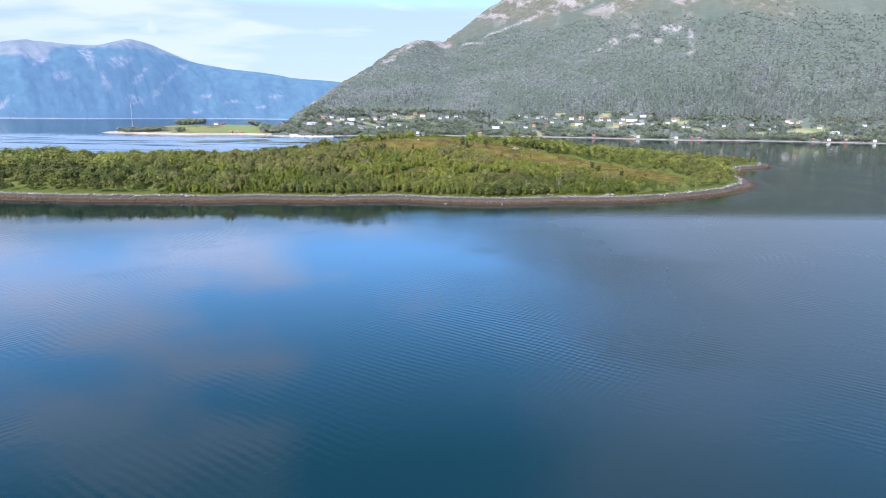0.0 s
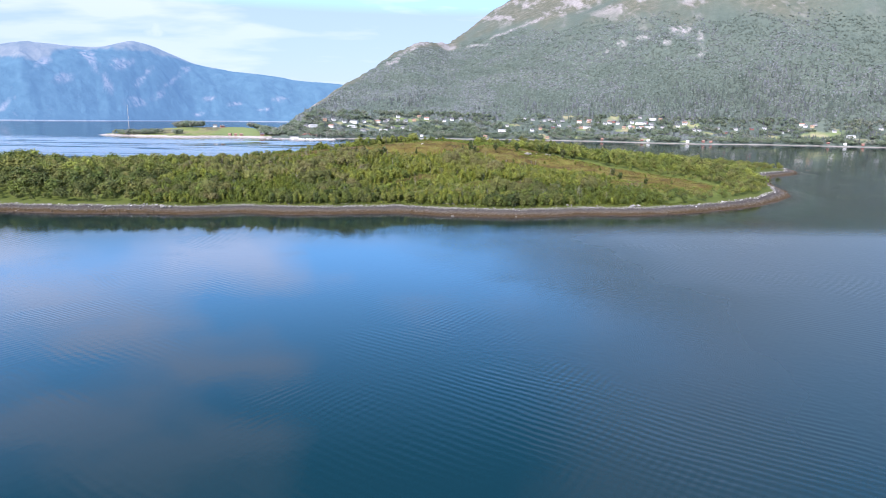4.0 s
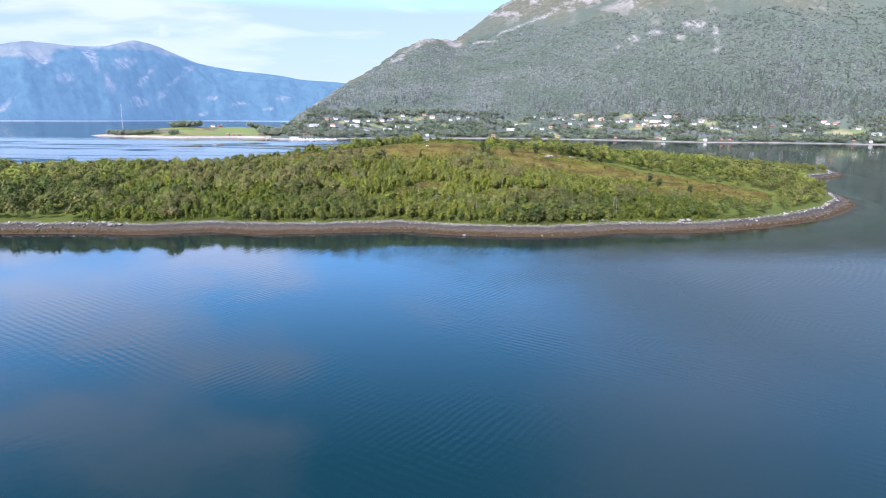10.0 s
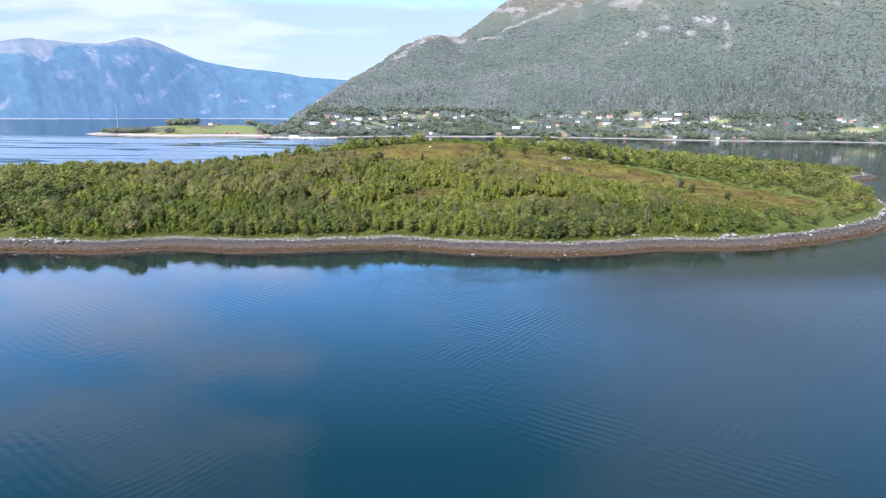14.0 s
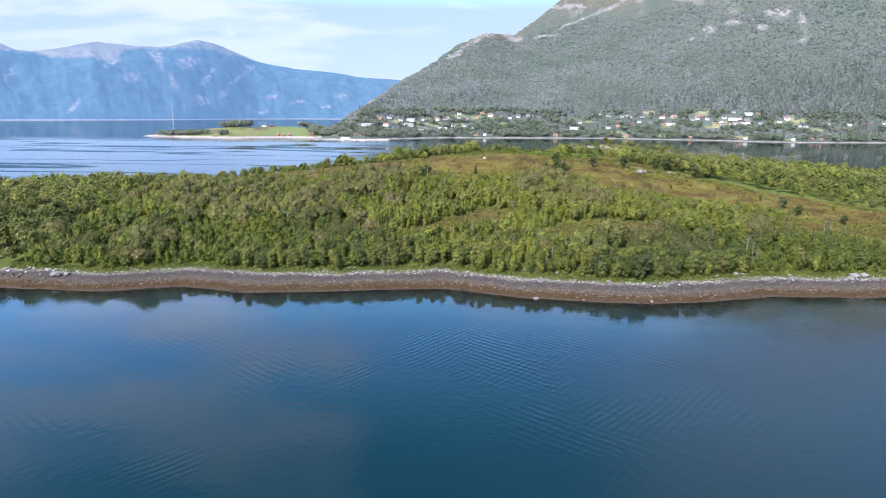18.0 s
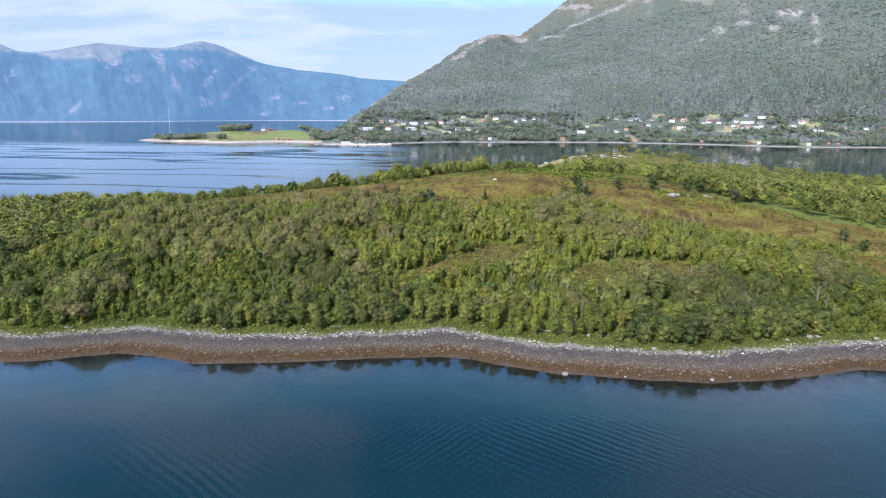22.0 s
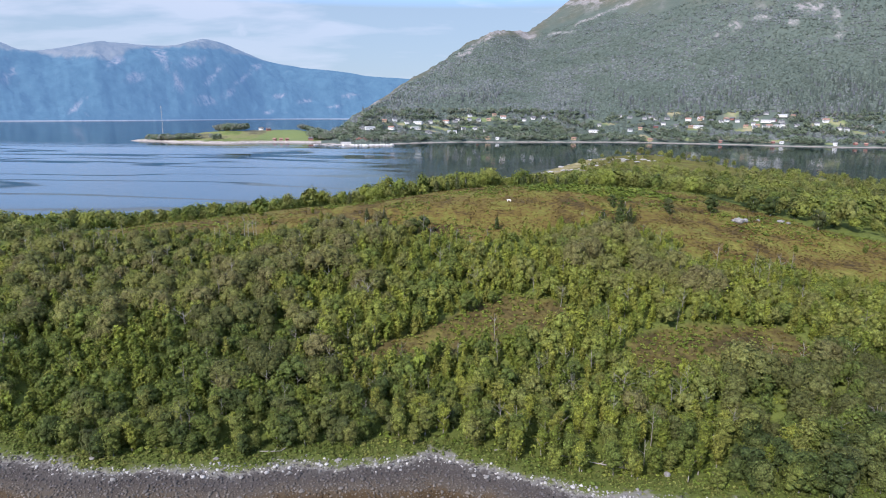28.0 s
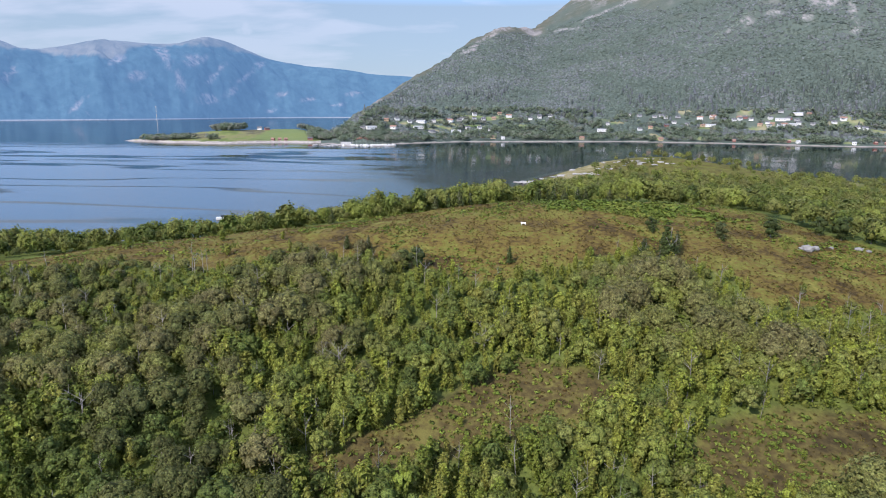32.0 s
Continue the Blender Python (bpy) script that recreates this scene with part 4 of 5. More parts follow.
# the belt along the shingle: trees of their own
BIRCH = [crown(11 + q, 600, wd, lo, lb, 0.054) for q, (wd, lo, lb) in enumerate([(0.26, 0.16, 7), (0.32, 0.14, 8), (0.22, 0.12, 6), (0.38, 0.14, 9)])]
ALDER = [crown(31 + q, 760, wd, lo, lb, 0.054) for q, (wd, lo, lb) in enumerate([(0.46, 0.08, 9), (0.52, 0.06, 10), (0.40, 0.10, 8)])]
STEMS = [stem(51 + q, 0.75, 0.022) for q in range(4)]
x, y, g = scatter(-66, 80, 26, 66, 2.3, 101)
d = shore_dist(x, y)
keep = (is_wood(x, y, d) > g.uniform(0.2, 0.8, x.size)) & (d < 23.5)
x, y, d = x[keep], y[keep], d[keep]
z = island_z(x, y, d)
protos = []
for q, (cv, cf) in enumerate(BIRCH + ALDER):
    birch = q < len(BIRCH)
    cm = mesh_np("crown", cv, cf, M_LEAF if birch else M_ALDER)
    sv, sf = STEMS[q % 4]
    protos.append((mesh_np("trunk", sv, sf, M_BARK), cm, birch))
dark = mesh_np("crown", *ALDER[1], M_SHADE), mesh_np("crown", *ALDER[2], M_SHADE)
for q in range(len(x)):
    kind = int(g.integers(0, 4)) if g.uniform() < (0.35 + 0.03 * (d[q] - 12)) * (0.3 if x[q] < -5 else 0.15 if x[q] > 34 else 1) else 4 + int(g.integers(0, 3))
    tm, cm, birch = protos[kind]
    if not birch and g.uniform() < (0.75 if x[q] > 34 else 0.35 if x[q] < -5 else 0.2):
        cm = dark[q % 2]
    h = g.uniform(3.4, 5.8) if birch else g.uniform(3.0, 5.4) * (1.2 if x[q] > 36 else 1)
    tree = new("birch_tree" if birch else "alder_tree")
    tree.matrix_basis = pose(x[q], y[q], z[q] - 0.05, 0, 0, g.uniform(0, 360)) @ Matrix.Diagonal((h * g.uniform(0.85, 1.1), h * g.uniform(0.85, 1.1), h, 1))
    tagged(tree, "slender light green birch at the wood's edge" if birch else "bushy dark green alder above the shingle", "tree", "trees along the shore")
    part_me("trunk", tm, tree); part_me("crown", cm, tree)
belt = (-66, 80, 23.5)

# the wood behind it, joined
YOUNG = [crown(111 + q, 210, wd, lo, lb, 0.078, sh) for q, (wd, lo, lb, sh) in enumerate([(0.26, 0.12, 9, "spire"), (0.32, 0.12, 9, "spire"), (0.38, 0.12, 9, "spire"), (0.42, 0.14, 10, "round"), (0.34, 0.14, 10, "round")])]
BUSHY = [crown(121 + q, 330, wd, 0.1, 10, 0.076, "dome") for q, wd in enumerate([0.46, 0.54, 0.62])]
GRAND = [crown(126 + q, 900, wd, 0.1, 15, 0.056, "dome") for q, wd in enumerate([0.46, 0.54, 0.50, 0.60])]
RIM = [crown(141 + q, 210, wd, 0.08, 9, 0.092, "dome") for q, wd in enumerate([0.42, 0.50, 0.58])]
LOW = [crown(131 + q, 140, wd, 0.1, 7, 0.105, "dome") for q, wd in enumerate([0.44, 0.52, 0.60])]


def olive(x, y):
    """Where the old grey-olive trees stand in groups above the young wood."""
    v = fbm(x / 20.0, y / 20.0, 97, 3) + 0.22 * smooth01(-x, -5, 70)
    for cx, cy, r, a in ((-73, 79, 16, 0.5), (-48, 71, 14, 0.5), (35, 96, 13, 0.6), (44, 84, 12, 0.5), (42, 50, 9, 0.4), (-108, 100, 22, 0.4), (70, 92, 14, 0.4), (2, 60, 18, -0.7), (0, 90, 18, -0.5), (62, 49, 17, 0.55), (88, 58, 17, 0.55), (44, 44, 10, 0.4)):
        v = v + a * np.exp(-((x - cx) ** 2 + (y - cy) ** 2) / (r * r))
    return v



def wood(name, label, box_, gap, seed, templates, mat, hmin, hmax, pick, sparse=1.0):
    x, y, g = scatter(*box_, gap, seed)
    d = shore_dist(x, y)
    ok = (is_wood(x, y, d) * sparse > g.uniform(0.15, 0.85, x.size)) & pick(x, y, d)
    x, y, d = x[ok], y[ok], d[ok]
    if not len(x):
        return
    z = island_z(x, y, d)
    cl = far_clump(x, y)
    h = (hmin + (hmax - hmin) * g.uniform(0, 1, x.size) ** 1.5) * (1 + 0.42 * cl) * (1 + 0.3 * smooth01(-x, 110, 190) * smooth01(d, 14, 30) * (y < 140)) * (1 - 0.3 * smooth01(-x, 45, 75) * smooth01(x, -240, -190) * smooth01(y, 64, 96) * (y < 150)) * (0.72 + 0.28 * smooth01(d, 12, 30)) * (1 - 0.45 * smooth01(signed(HEATH, x, y), -16, -1) * (y < 132))
    # tint rises with y: haze over the farther trees painted into their tone
    V, F, T = merged(templates, g.integers(0, len(templates), x.size), x, y, z - 0.1, h, h * g.uniform(0.72, 1.05, x.size), g.uniform(0, 6.28, x.size), np.clip(0.52 + 0.12 * smooth01(x, -30, 0) * smooth01(-x, -90, -60) + 0.20 * smooth01(y, 45, 80) + 0.45 * cl - 0.3 * smooth01(-x, 0, 50) * (y < 70) - 0.42 * smooth01(x, 32, 45) * smooth01(-y, -80, -58) + g.normal(size=x.size) * 0.30, 0.01, 0.999))
    tagged(new(name, mesh_np(name, V, F, mat, attrs={"tint": T})), label, "trees", kind="stuff")


near = lambda x, y, d: ~((x > belt[0]) & (x < belt[1]) & (d < belt[2]) & (y < 66)) & (y < 128) & (np.abs(x) < 128)
wood("birch_wood", "dense light green young birches on the slope", (-128, 128, 20, 128), 2.3, 201, YOUNG, M_LEAF, 3.0, 6.2, lambda x, y, d: near(x, y, d) & (olive(x, y) < 0.62), 0.85)
wood("alder_wood", "rounded green alders among the birches", (-128, 128, 20, 128), 3.5, 203, BUSHY, M_ALDER, 3.2, 5.6, near, 0.75)
wood("willow_wood", "tall rounded grey-olive willows standing in groups above the birches", (-128, 128, 30, 128), 3.5, 209, GRAND, M_WILLOW, 4.6, 7.4, lambda x, y, d: near(x, y, d) & (olive(x, y) > 0.46), 0.62)
rim = lambda x, y, d: (y > 150) & (x < 28) & (y < 400)
crest = lambda x, y, d: (y > 128) & (x > 28) & (x < 190) & (y < 265)
far = lambda x, y, d: ~((y < 128) & (np.abs(x) < 128)) & ((y < 230) | ((x * 7.3 + y * 3.1) % 1.0 < 0.4)) & ~rim(x, y, d) & ~crest(x, y, d)
wood("outer_wood", "mixed green wood over the outer island", (-350, 370, 14, 640), 4.9, 205, LOW, M_OUTER, 4.4, 7.6, far, 0.85)
wood("outer_alder_wood", "dark green deciduous trees over the outer island", (-350, 370, 14, 640), 7.6, 207, LOW, M_ALDER, 5.4, 8.4, far, 0.8)
wood("rim_wood", "uneven groups of rounded alders along the northern shore", (-230, 30, 150, 400), 3.6, 211, RIM, M_ALDER, 2.6, 8.4, lambda x, y, d: rim(x, y, d) & (y < 330) & (fbm(x / 17.0, y / 17.0, 99, 3) > -0.10), 0.9)
wood("crest_wood", "rounded olive-green trees behind the crest of the heath", (28, 190, 128, 265), 4.4, 213, RIM, M_ALDER, 3.6, 9.0, lambda x, y, d: crest(x, y, d) & (fbm(x / 15.0, y / 15.0, 100, 3) > -0.22), 0.85)

# pale bare stems and dead twigs standing between the crowns
x, y, g = scatter(-125, 125, 36, 120, 3.6, 215)
d = shore_dist(x, y)
ok = (is_wood(x, y, d) > 0.5) & (d > 15) & (g.uniform(0, 1, x.size) < 0.22 + 0.4 * fbm(x / 11.0, y / 11.0, 98, 2))
x, y, d = x[ok], y[ok], d[ok]
h = g.uniform(3.6, 6.6, x.size)
V, F, T = merged([stem(221 + q, 1.0, 0.014, 3, 6) for q in range(5)], g.integers(0, 5, x.size), x, y, island_z(x, y, d), h, h * g.uniform(0.6, 1.2, x.size), g.uniform(0, 6.28, x.size), np.zeros(x.size))
tagged(new("bare_stems", mesh_np("bare_stems", V, F, M_DEAD)), "thin pale stems and dead twigs between the crowns", "trees", kind="stuff")

# conifers and single bushes on the heath
FIR = [crown(151 + q, 520, wd, 0.08, 8, 0.06, "cone") for q, wd in enumerate([0.42, 0.5, 0.36])]
PINE = [crown(161 + q, 520, wd, 0.1, 8, 0.06) for q, wd in enumerate([0.55, 0.62])]


def lone(name, label, pts, templates, mat, group, h0, h1):
    tm = mesh_np("trunk", *stem(5, 0.8, 0.025), M_BARK)
    ms = [mesh_np("crown", v, f, mat) for v, f in templates]
    g = np.random.default_rng(len(pts))
    px, py = np.array([p[0] for p in pts], float), np.array([p[1] for p in pts], float)
    pz = island_z(px, py)
    for q in range(len(pts)):
        h = pts[q][2] if len(pts[q]) > 2 else g.uniform(h0, h1)
        t = new(name)
        t.matrix_basis = pose(px[q], py[q], pz[q] - 0.05, 0, 0, g.uniform(0, 360)) @ Matrix.Diagonal((h, h, h, 1))
        tagged(t, label, "tree", group)
        part_me("trunk", tm, t); part_me("crown", ms[q % len(ms)], t)


lone("spruce_tree", "small dark green spruce standing on the heath", [(-29, 122, 4), (-34, 123, 3.6), (2, 116, 4.2), (35, 120, 9.5), (30, 118, 6.5), (38, 123, 6), (-48, 165, 5), (12, 176, 4.5), (-8, 174, 5), (18, 190, 6), (21, 186, 5), (-14, 166, 5), (-11, 170, 5.6), (-18, 168, 4.4), (-24, 170, 5), (52, 135, 2.2), (36, 136, 2.4), (14, 196, 6), (26, 192, 5.2), (94, 168, 4), (5, 205, 5), (10, 212, 6), (18, 208, 5), (26, 215, 6), (33, 222, 5.5), (41, 218, 5), (50, 230, 6), (14, 222, 6), (60, 228, 5)], FIR, M_NEEDLE, "spruces on the heath", 3, 5)
lone("pine_tree", "low rounded dark pine on the heath", [(67, 145, 5.6), (96, 139, 6.0), (52, 137, 4.2), (88, 153, 6.4), (95, 152, 5.6), (84, 156, 5), (104, 146, 5), (-17, 113, 5), (-20, 114, 4.4), (36, 137, 3.4), (120, 96, 4), (118, 104, 4.4), (133, 90, 3.6)], PINE, M_NEEDLE, "pines on the heath", 2.5, 4)
lone("heath_bush", "leafy green bush growing in the heath", [(-62, 124, 3), (-70, 140, 3), (-95, 140, 3.4), (-52, 133, 2.2), (40, 128, 2.4), (-5, 165, 3), (8, 168, 3), (20, 160, 2.6), (36, 152, 2.4), (60, 112, 2.2), (80, 118, 2), (112, 110, 2.2), (140, 110, 2.4), (100, 122, 2), (150, 95, 2.4), (10, 80, 1.6), (-6, 71, 1.5), (40, 66, 1.6)], ALDER, M_LEAF, "bushes on the heath", 2, 3)

# heather tussocks and grass
def tufts(name, label, box_, gap, seed, mat, hmin, hmax, pick):
    x, y, g = scatter(*box_, gap, seed)
    d = shore_dist(x, y)
    ok = pick(x, y, d, g)
    x, y, d = x[ok], y[ok], d[ok]
    tv = []
    for q in range(3):
        gg = np.random.default_rng(900 + q)
        a = gg.uniform(0, 6.28, 7)
        c = np.stack([np.cos(a) * 0.35, np.sin(a) * 0.35, gg.uniform(0.25, 0.7, 7)], 1)
        tv.append(leaf_tris(c, unit(np.stack([np.cos(a), np.sin(a), np.full(7, 0.9)], 1)), np.full(7, 0.62), gg))
    h = g.uniform(hmin, hmax, x.size)
    V, F, T = merged(tv, g.integers(0, 3, x.size), x, y, island_z(x, y, d) - 0.03, h, h * g.uniform(0.9, 1.8, x.size), g.uniform(0, 6.28, x.size), np.clip(0.5 + 0.6 * far_clump(x * 1.7, y * 1.7) + g.normal(size=x.size) * 0.25, 0.01, 0.999))
    tagged(new(name, mesh_np(name, V, F, mat, attrs={"tint": T})), label, "grass", kind="stuff")


M_HEATH = leaf_material("heather", (0.056, 0.040, 0.014), (0.098, 0.075, 0.019), (0.142, 0.130, 0.030), 0.45)
M_GRASS = leaf_material("shore_grass", (0.064, 0.088, 0.019), (0.098, 0.124, 0.025), (0.145, 0.156, 0.040), 0.3)
M_FERN = leaf_material("bracken", (0.070, 0.096, 0.017), (0.108, 0.142, 0.021), (0.155, 0.190, 0.027), 0.3)
tufts("heather", "brown and ochre heather tussocks", (-140, 185, 55, 178), 0.80, 301, M_HEATH, 0.16, 0.44, lambda x, y, d, g: (heath_amount(x, y) > g.uniform(0.3, 0.9, x.size)) & (fbm(x / 5.0, y / 5.0, 33, 3) > g.uniform(-0.6, 0.5, x.size)))
tufts("grass", "bright green grass fringe above the shingle", (-130, 150, 22, 60), 0.55, 303, M_GRASS, 0.25, 0.6, lambda x, y, d, g: (d > 9.8 + 1.6 * g.uniform(0, 1, x.size)) & (d < 14.5))
tufts("bracken", "fresh green ferns and low scrub under the trees", (-110, 120, 30, 130), 1.5, 305, M_FERN, 0.45, 1.0, lambda x, y, d, g: (d > 13) & (heath_amount(x, y) * 0.85 + 0.25 * fbm(x / 7.0, y / 7.0, 88, 2) < g.uniform(0.0, 0.75, x.size)))

tufts("crest_bracken", "bright green bracken spreading over the crest of the heath", (0, 75, 138, 192), 0.75, 309, M_FERN, 0.6, 1.3, lambda x, y, d, g: np.exp(-((x - 34) / 26) ** 2 - ((y - 160) / 15) ** 2) + 0.6 * fbm(x / 8.0, y / 8.0, 90, 3) > g.uniform(0.35, 0.9, x.size))
tufts("heath_scrub", "low green scrub scattered over the heath", (-140, 185, 55, 178), 1.0, 307, M_FERN, 0.3, 0.85, lambda x, y, d, g: (heath_amount(x, y) > 0.2) & (fbm(x / 12.0, y / 9.0, 89, 3) + 0.34 * (y < 92) > g.uniform(-0.1, 0.7, x.size)))

# ---- shingle ----
def stones(name, label, box_, gap, seed, smin, smax, pick):
    x, y, g = scatter(*box_, gap, seed)
    d = shore_dist(x, y)
    ok = pick(x, y, d, g)
    x, y, d = x[ok], y[ok], d[ok]
    tv = []
    for q in range(5):
        gg = np.random.default_rng(800 + q)
        v = ICO_V[[0, 1, 4, 5, 7, 8, 11, 10]] * gg.uniform(0.7, 1.15, (8, 1)) * (1, 1, 0.62)
        tv.append((v, np.array([(0, 6, 3), (0, 3, 1), (0, 1, 4), (0, 4, 7), (1, 3, 2), (3, 6, 2), (4, 1, 5), (7, 6, 0), (1, 2, 5), (6, 7, 2)])))
    s = smin + (smax - smin) * g.uniform(0, 1, x.size) ** 2.4
    V, F, T = merged(tv, g.integers(0, 5, x.size), x, y, island_z(x, y, d) + s * 0.15, s, s * g.uniform(0.8, 1.3, x.size), g.uniform(0, 6.28, x.size), np.zeros(x.size))
    tagged(new(name, mesh_np(name, V, F, M_STONE)), label, "stones", kind="stuff")


stones("shingle", "grey and bleached white stones on the shingle", (-118, 128, 12, 52), 0.36, 401, 0.10, 0.34, lambda x, y, d, g: (d > -1.0 + 4.5 * g.uniform(0, 1, x.size)) & (d < 10.2 + 0.9 * g.uniform(-1, 1, x.size)))
stones("outer_shingle", "grey stones on the outer shore", (-350, 370, 10, 340), 1.3, 403, 0.25, 0.8, lambda x, y, d, g: (d > 1.0) & (d < 10.4) & ((np.abs(x - 5) > 118) | (y > 60)))


def boulder_mesh(seed, mat=None):
    bm = bmesh.new()
    bmesh.ops.create_icosphere(bm, subdivisions=2, radius=1.0)
    for v in bm.verts:
        k = 1 + 0.35 * noise.noise(v.co * 1.3 + Vector((seed * 3.1, 0, 0))) + 0.12 * noise.noise(v.co * 3.5 + Vector((0, seed, 0)))
        v.co = Vector((v.co.x * k, v.co.y * k, v.co.z * k * 0.68))
    return bm_mesh("boulder", bm, mat or M_STONE)


BOULD = [boulder_mesh(q) for q in range(5)]
M_PALE = plain("pale_lichened_rock", (0.10, 0.095, 0.087), (0.22, 0.21, 0.195), 1.2, 0.8, 0.6, 0.1)
BOULD_PALE = [boulder_mesh(q + 9, M_PALE) for q in range(3)]


def boulders(pts, label, group, meshes, sink=0.25):
    g = np.random.default_rng(len(pts) + 3)
    px, py = np.array([p[0] for p in pts], float), np.array([p[1] for p in pts], float)
    pz = island_z(px, py)
    for q, p in enumerate(pts):
        s = p[2]
        b = new("boulder", meshes[q % len(meshes)])
        b.matrix_basis = pose(px[q], py[q], max(pz[q], -0.2) + s * 0.62 - s * sink, 0, 0, g.uniform(0, 360)) @ Matrix.Diagonal((s * g.uniform(0.9, 1.3), s * g.uniform(0.8, 1.1), s * g.uniform(0.8, 1.1), 1))
        tagged(b, label, "boulder", group)


boulders([(18, 18.2, 0.65), (30, 17.6, 0.28), (47, 17, 0.45), (51, 18.5, 0.3)], "pale boulder standing at the water's edge", "boulders at the water", BOULD_PALE)
boulders([(-113, 24, 1.3), (-110, 24.6, 0.8), (106, 36, 0.9), (108, 37.5, 1.2), (111, 38.2, 1.0), (109.5, 35.8, 0.7), (75, 36, 0.7), (77, 36.6, 0.5), (47, 25.6, 0.6), (38, 27, 0.45), (28, 27.5, 0.4), (69, 34, 0.5), (90, 37, 0.5), (-58, 31, 0.4), (-40, 32.5, 0.4), (-22, 34, 0.35)], "grey boulder lying on the shingle", "boulders on the shingle", BOULD_PALE)
g = np.random.default_rng(77)
bx, by = g.uniform(-110, 125, 900), g.uniform(14, 50, 900)
bd = shore_dist(bx, by)
sel = np.nonzero((bd > 7.5) & (bd < 12.5))[0][:16]
boulders([(bx[q], by[q], g.uniform(0.18, 0.40)) for q in sel], "bleached white stone among the shore grass", "white stones in the grass", BOULD_PALE)
# outcrops on the heath
boulders([(73, 138.5, 1.5), (74.8, 139.0, 1.0), (71.6, 138.6, 0.8), (86, 141, 0.9), (88, 140.5, 0.6), (79, 140, 0.5)], "bare pale rock showing through the heath", "outcrops on the heath", BOULD_PALE, 0.42)
boulders([(19, 34.6, 0.9), (20.2, 34.2, 0.7), (25, 32.6, 0.6)], "bare pale rock above the beach grass", "outcrops above the beach", BOULD_PALE, 0.4)
# the bare point to the north
g = np.random.default_rng(79)
M_SLAB = plain("bleached_point_rock", (0.17, 0.16, 0.145), (0.38, 0.36, 0.335), 1.2, 0.8, 0.6, 0.1)
SLAB_PALE = []
for q in range(3):
    me = boulder_mesh(q + 29, M_SLAB)
    me.transform(Matrix.Diagonal((1.5, 1.0, 0.38, 1)))
    SLAB_PALE.append(me)
spots = [(26, 472, 6, 4), (66, 460, 14, 9), (84, 474, 10, 6), (112, 486, 20, 10), (124, 500, 14, 10), (48, 466, 12, 5), (100, 500, 30, 14)]
boulders([(cx + g.normal() * rx * 0.6, cy + g.normal() * ry * 0.6, g.uniform(0.9, 2.8)) for cx, cy, rx, ry in spots for q in range(9)], "flat pale rock slab on the island's outer point", "rocks on the outer point", SLAB_PALE, 0.5)


# ---- small things on the island ----
def plank_seat(x, y):
    z0 = float(island_z(np.array([x]), np.array([y]))[0])
    t = new("bench")
    t.matrix_basis = pose(x, y, z0, 0, 0, 8) @ Matrix.Diagonal((0.8, 0.8, 0.8, 1))
    tagged(t, "white painted plank bench on the heath", "bench")
    m = plain("white_paint", (0.70, 0.69, 0.66), (0.82, 0.81, 0.79), 8.0, 0.6, 0.1)
    for nm, b in (("seat", (0, 0, 0.46, 1.5, 0.36, 0.05)), ("backrest", (0, 0.2, 0.68, 1.5, 0.05, 0.2)), ("leg", (-0.6, 0, 0.2, 0.08, 0.32, 0.5)), ("leg", (0.6, 0, 0.2, 0.08, 0.32, 0.5))):
        bm = bmesh.new(); box(bm, *b); bmesh.ops.bevel(bm, geom=list(bm.edges), offset=0.012, segments=1)
        part(nm, bm, m, t)


plank_seat(5.8, 136.5)


def drift_log(x, y, length, turn, thick):
    z0 = float(island_z(np.array([x]), np.array([y]))[0])
    v, f = stem(int(abs(x * 7)), 1.0, thick / length, 7, 2)
    t = new("driftwood_log", mesh_np("driftwood_log", v * length, f, M_DEAD, True))
    t.matrix_basis = pose(x, y, z0 + thick + 0.1, 0, 88, turn)
    tagged(t, "bleached driftwood log stranded above the tide line", "driftwood", "driftwood on the beach")


for q in ((10, 36.5, 5.5, -20, 0.14), (13, 35.6, 4.5, -24, 0.12), (16, 34.4, 4.0, -30, 0.12), (-34, 34.6, 3.0, 15, 0.1), (-31, 35.4, 2.2, 60, 0.08), (1, 37.4, 2.4, 10, 0.09), (44, 28, 2.5, 30, 0.09)):
    drift_log(*q)


def bare_tree(x, y, h):
    z0 = float(island_z(np.array([x]), np.array([y]))[0])
    t = new("dead_tree")
    t.matrix_basis = pose(x, y, z0, 0, 0, x * 31) @ Matrix.Diagonal((h, h, h, 1))
    tagged(t, "bare grey dead tree among the green crowns", "tree", "dead trees")
    part_me("trunk", mesh_np("trunk", *stem(int(abs(x) * 3 + y), 0.95, 0.02, 5, 0), M_DEAD), t)
    for q in range(6):
        v, f = stem(q * 5 + int(abs(x)), 0.5, 0.009, 4, 3)
        part_me("branch", mesh_np("branch", v, f, M_DEAD), t, m=pose(0, 0, 0.3 + 0.09 * q, 48, 0, q * 137.5))


for q in ((22, 49, 5.5), (64, 46, 5.5), (60, 44.5, 4.8), (56, 45, 4.2), (-26, 80, 5.5), (-19, 49, 4.5), (27, 52, 4.6), (84, 52, 5.5), (-60, 66, 5.5), (-46, 92, 5.5), (-3, 88, 5), (12, 50, 4.2)):
    bare_tree(*q)


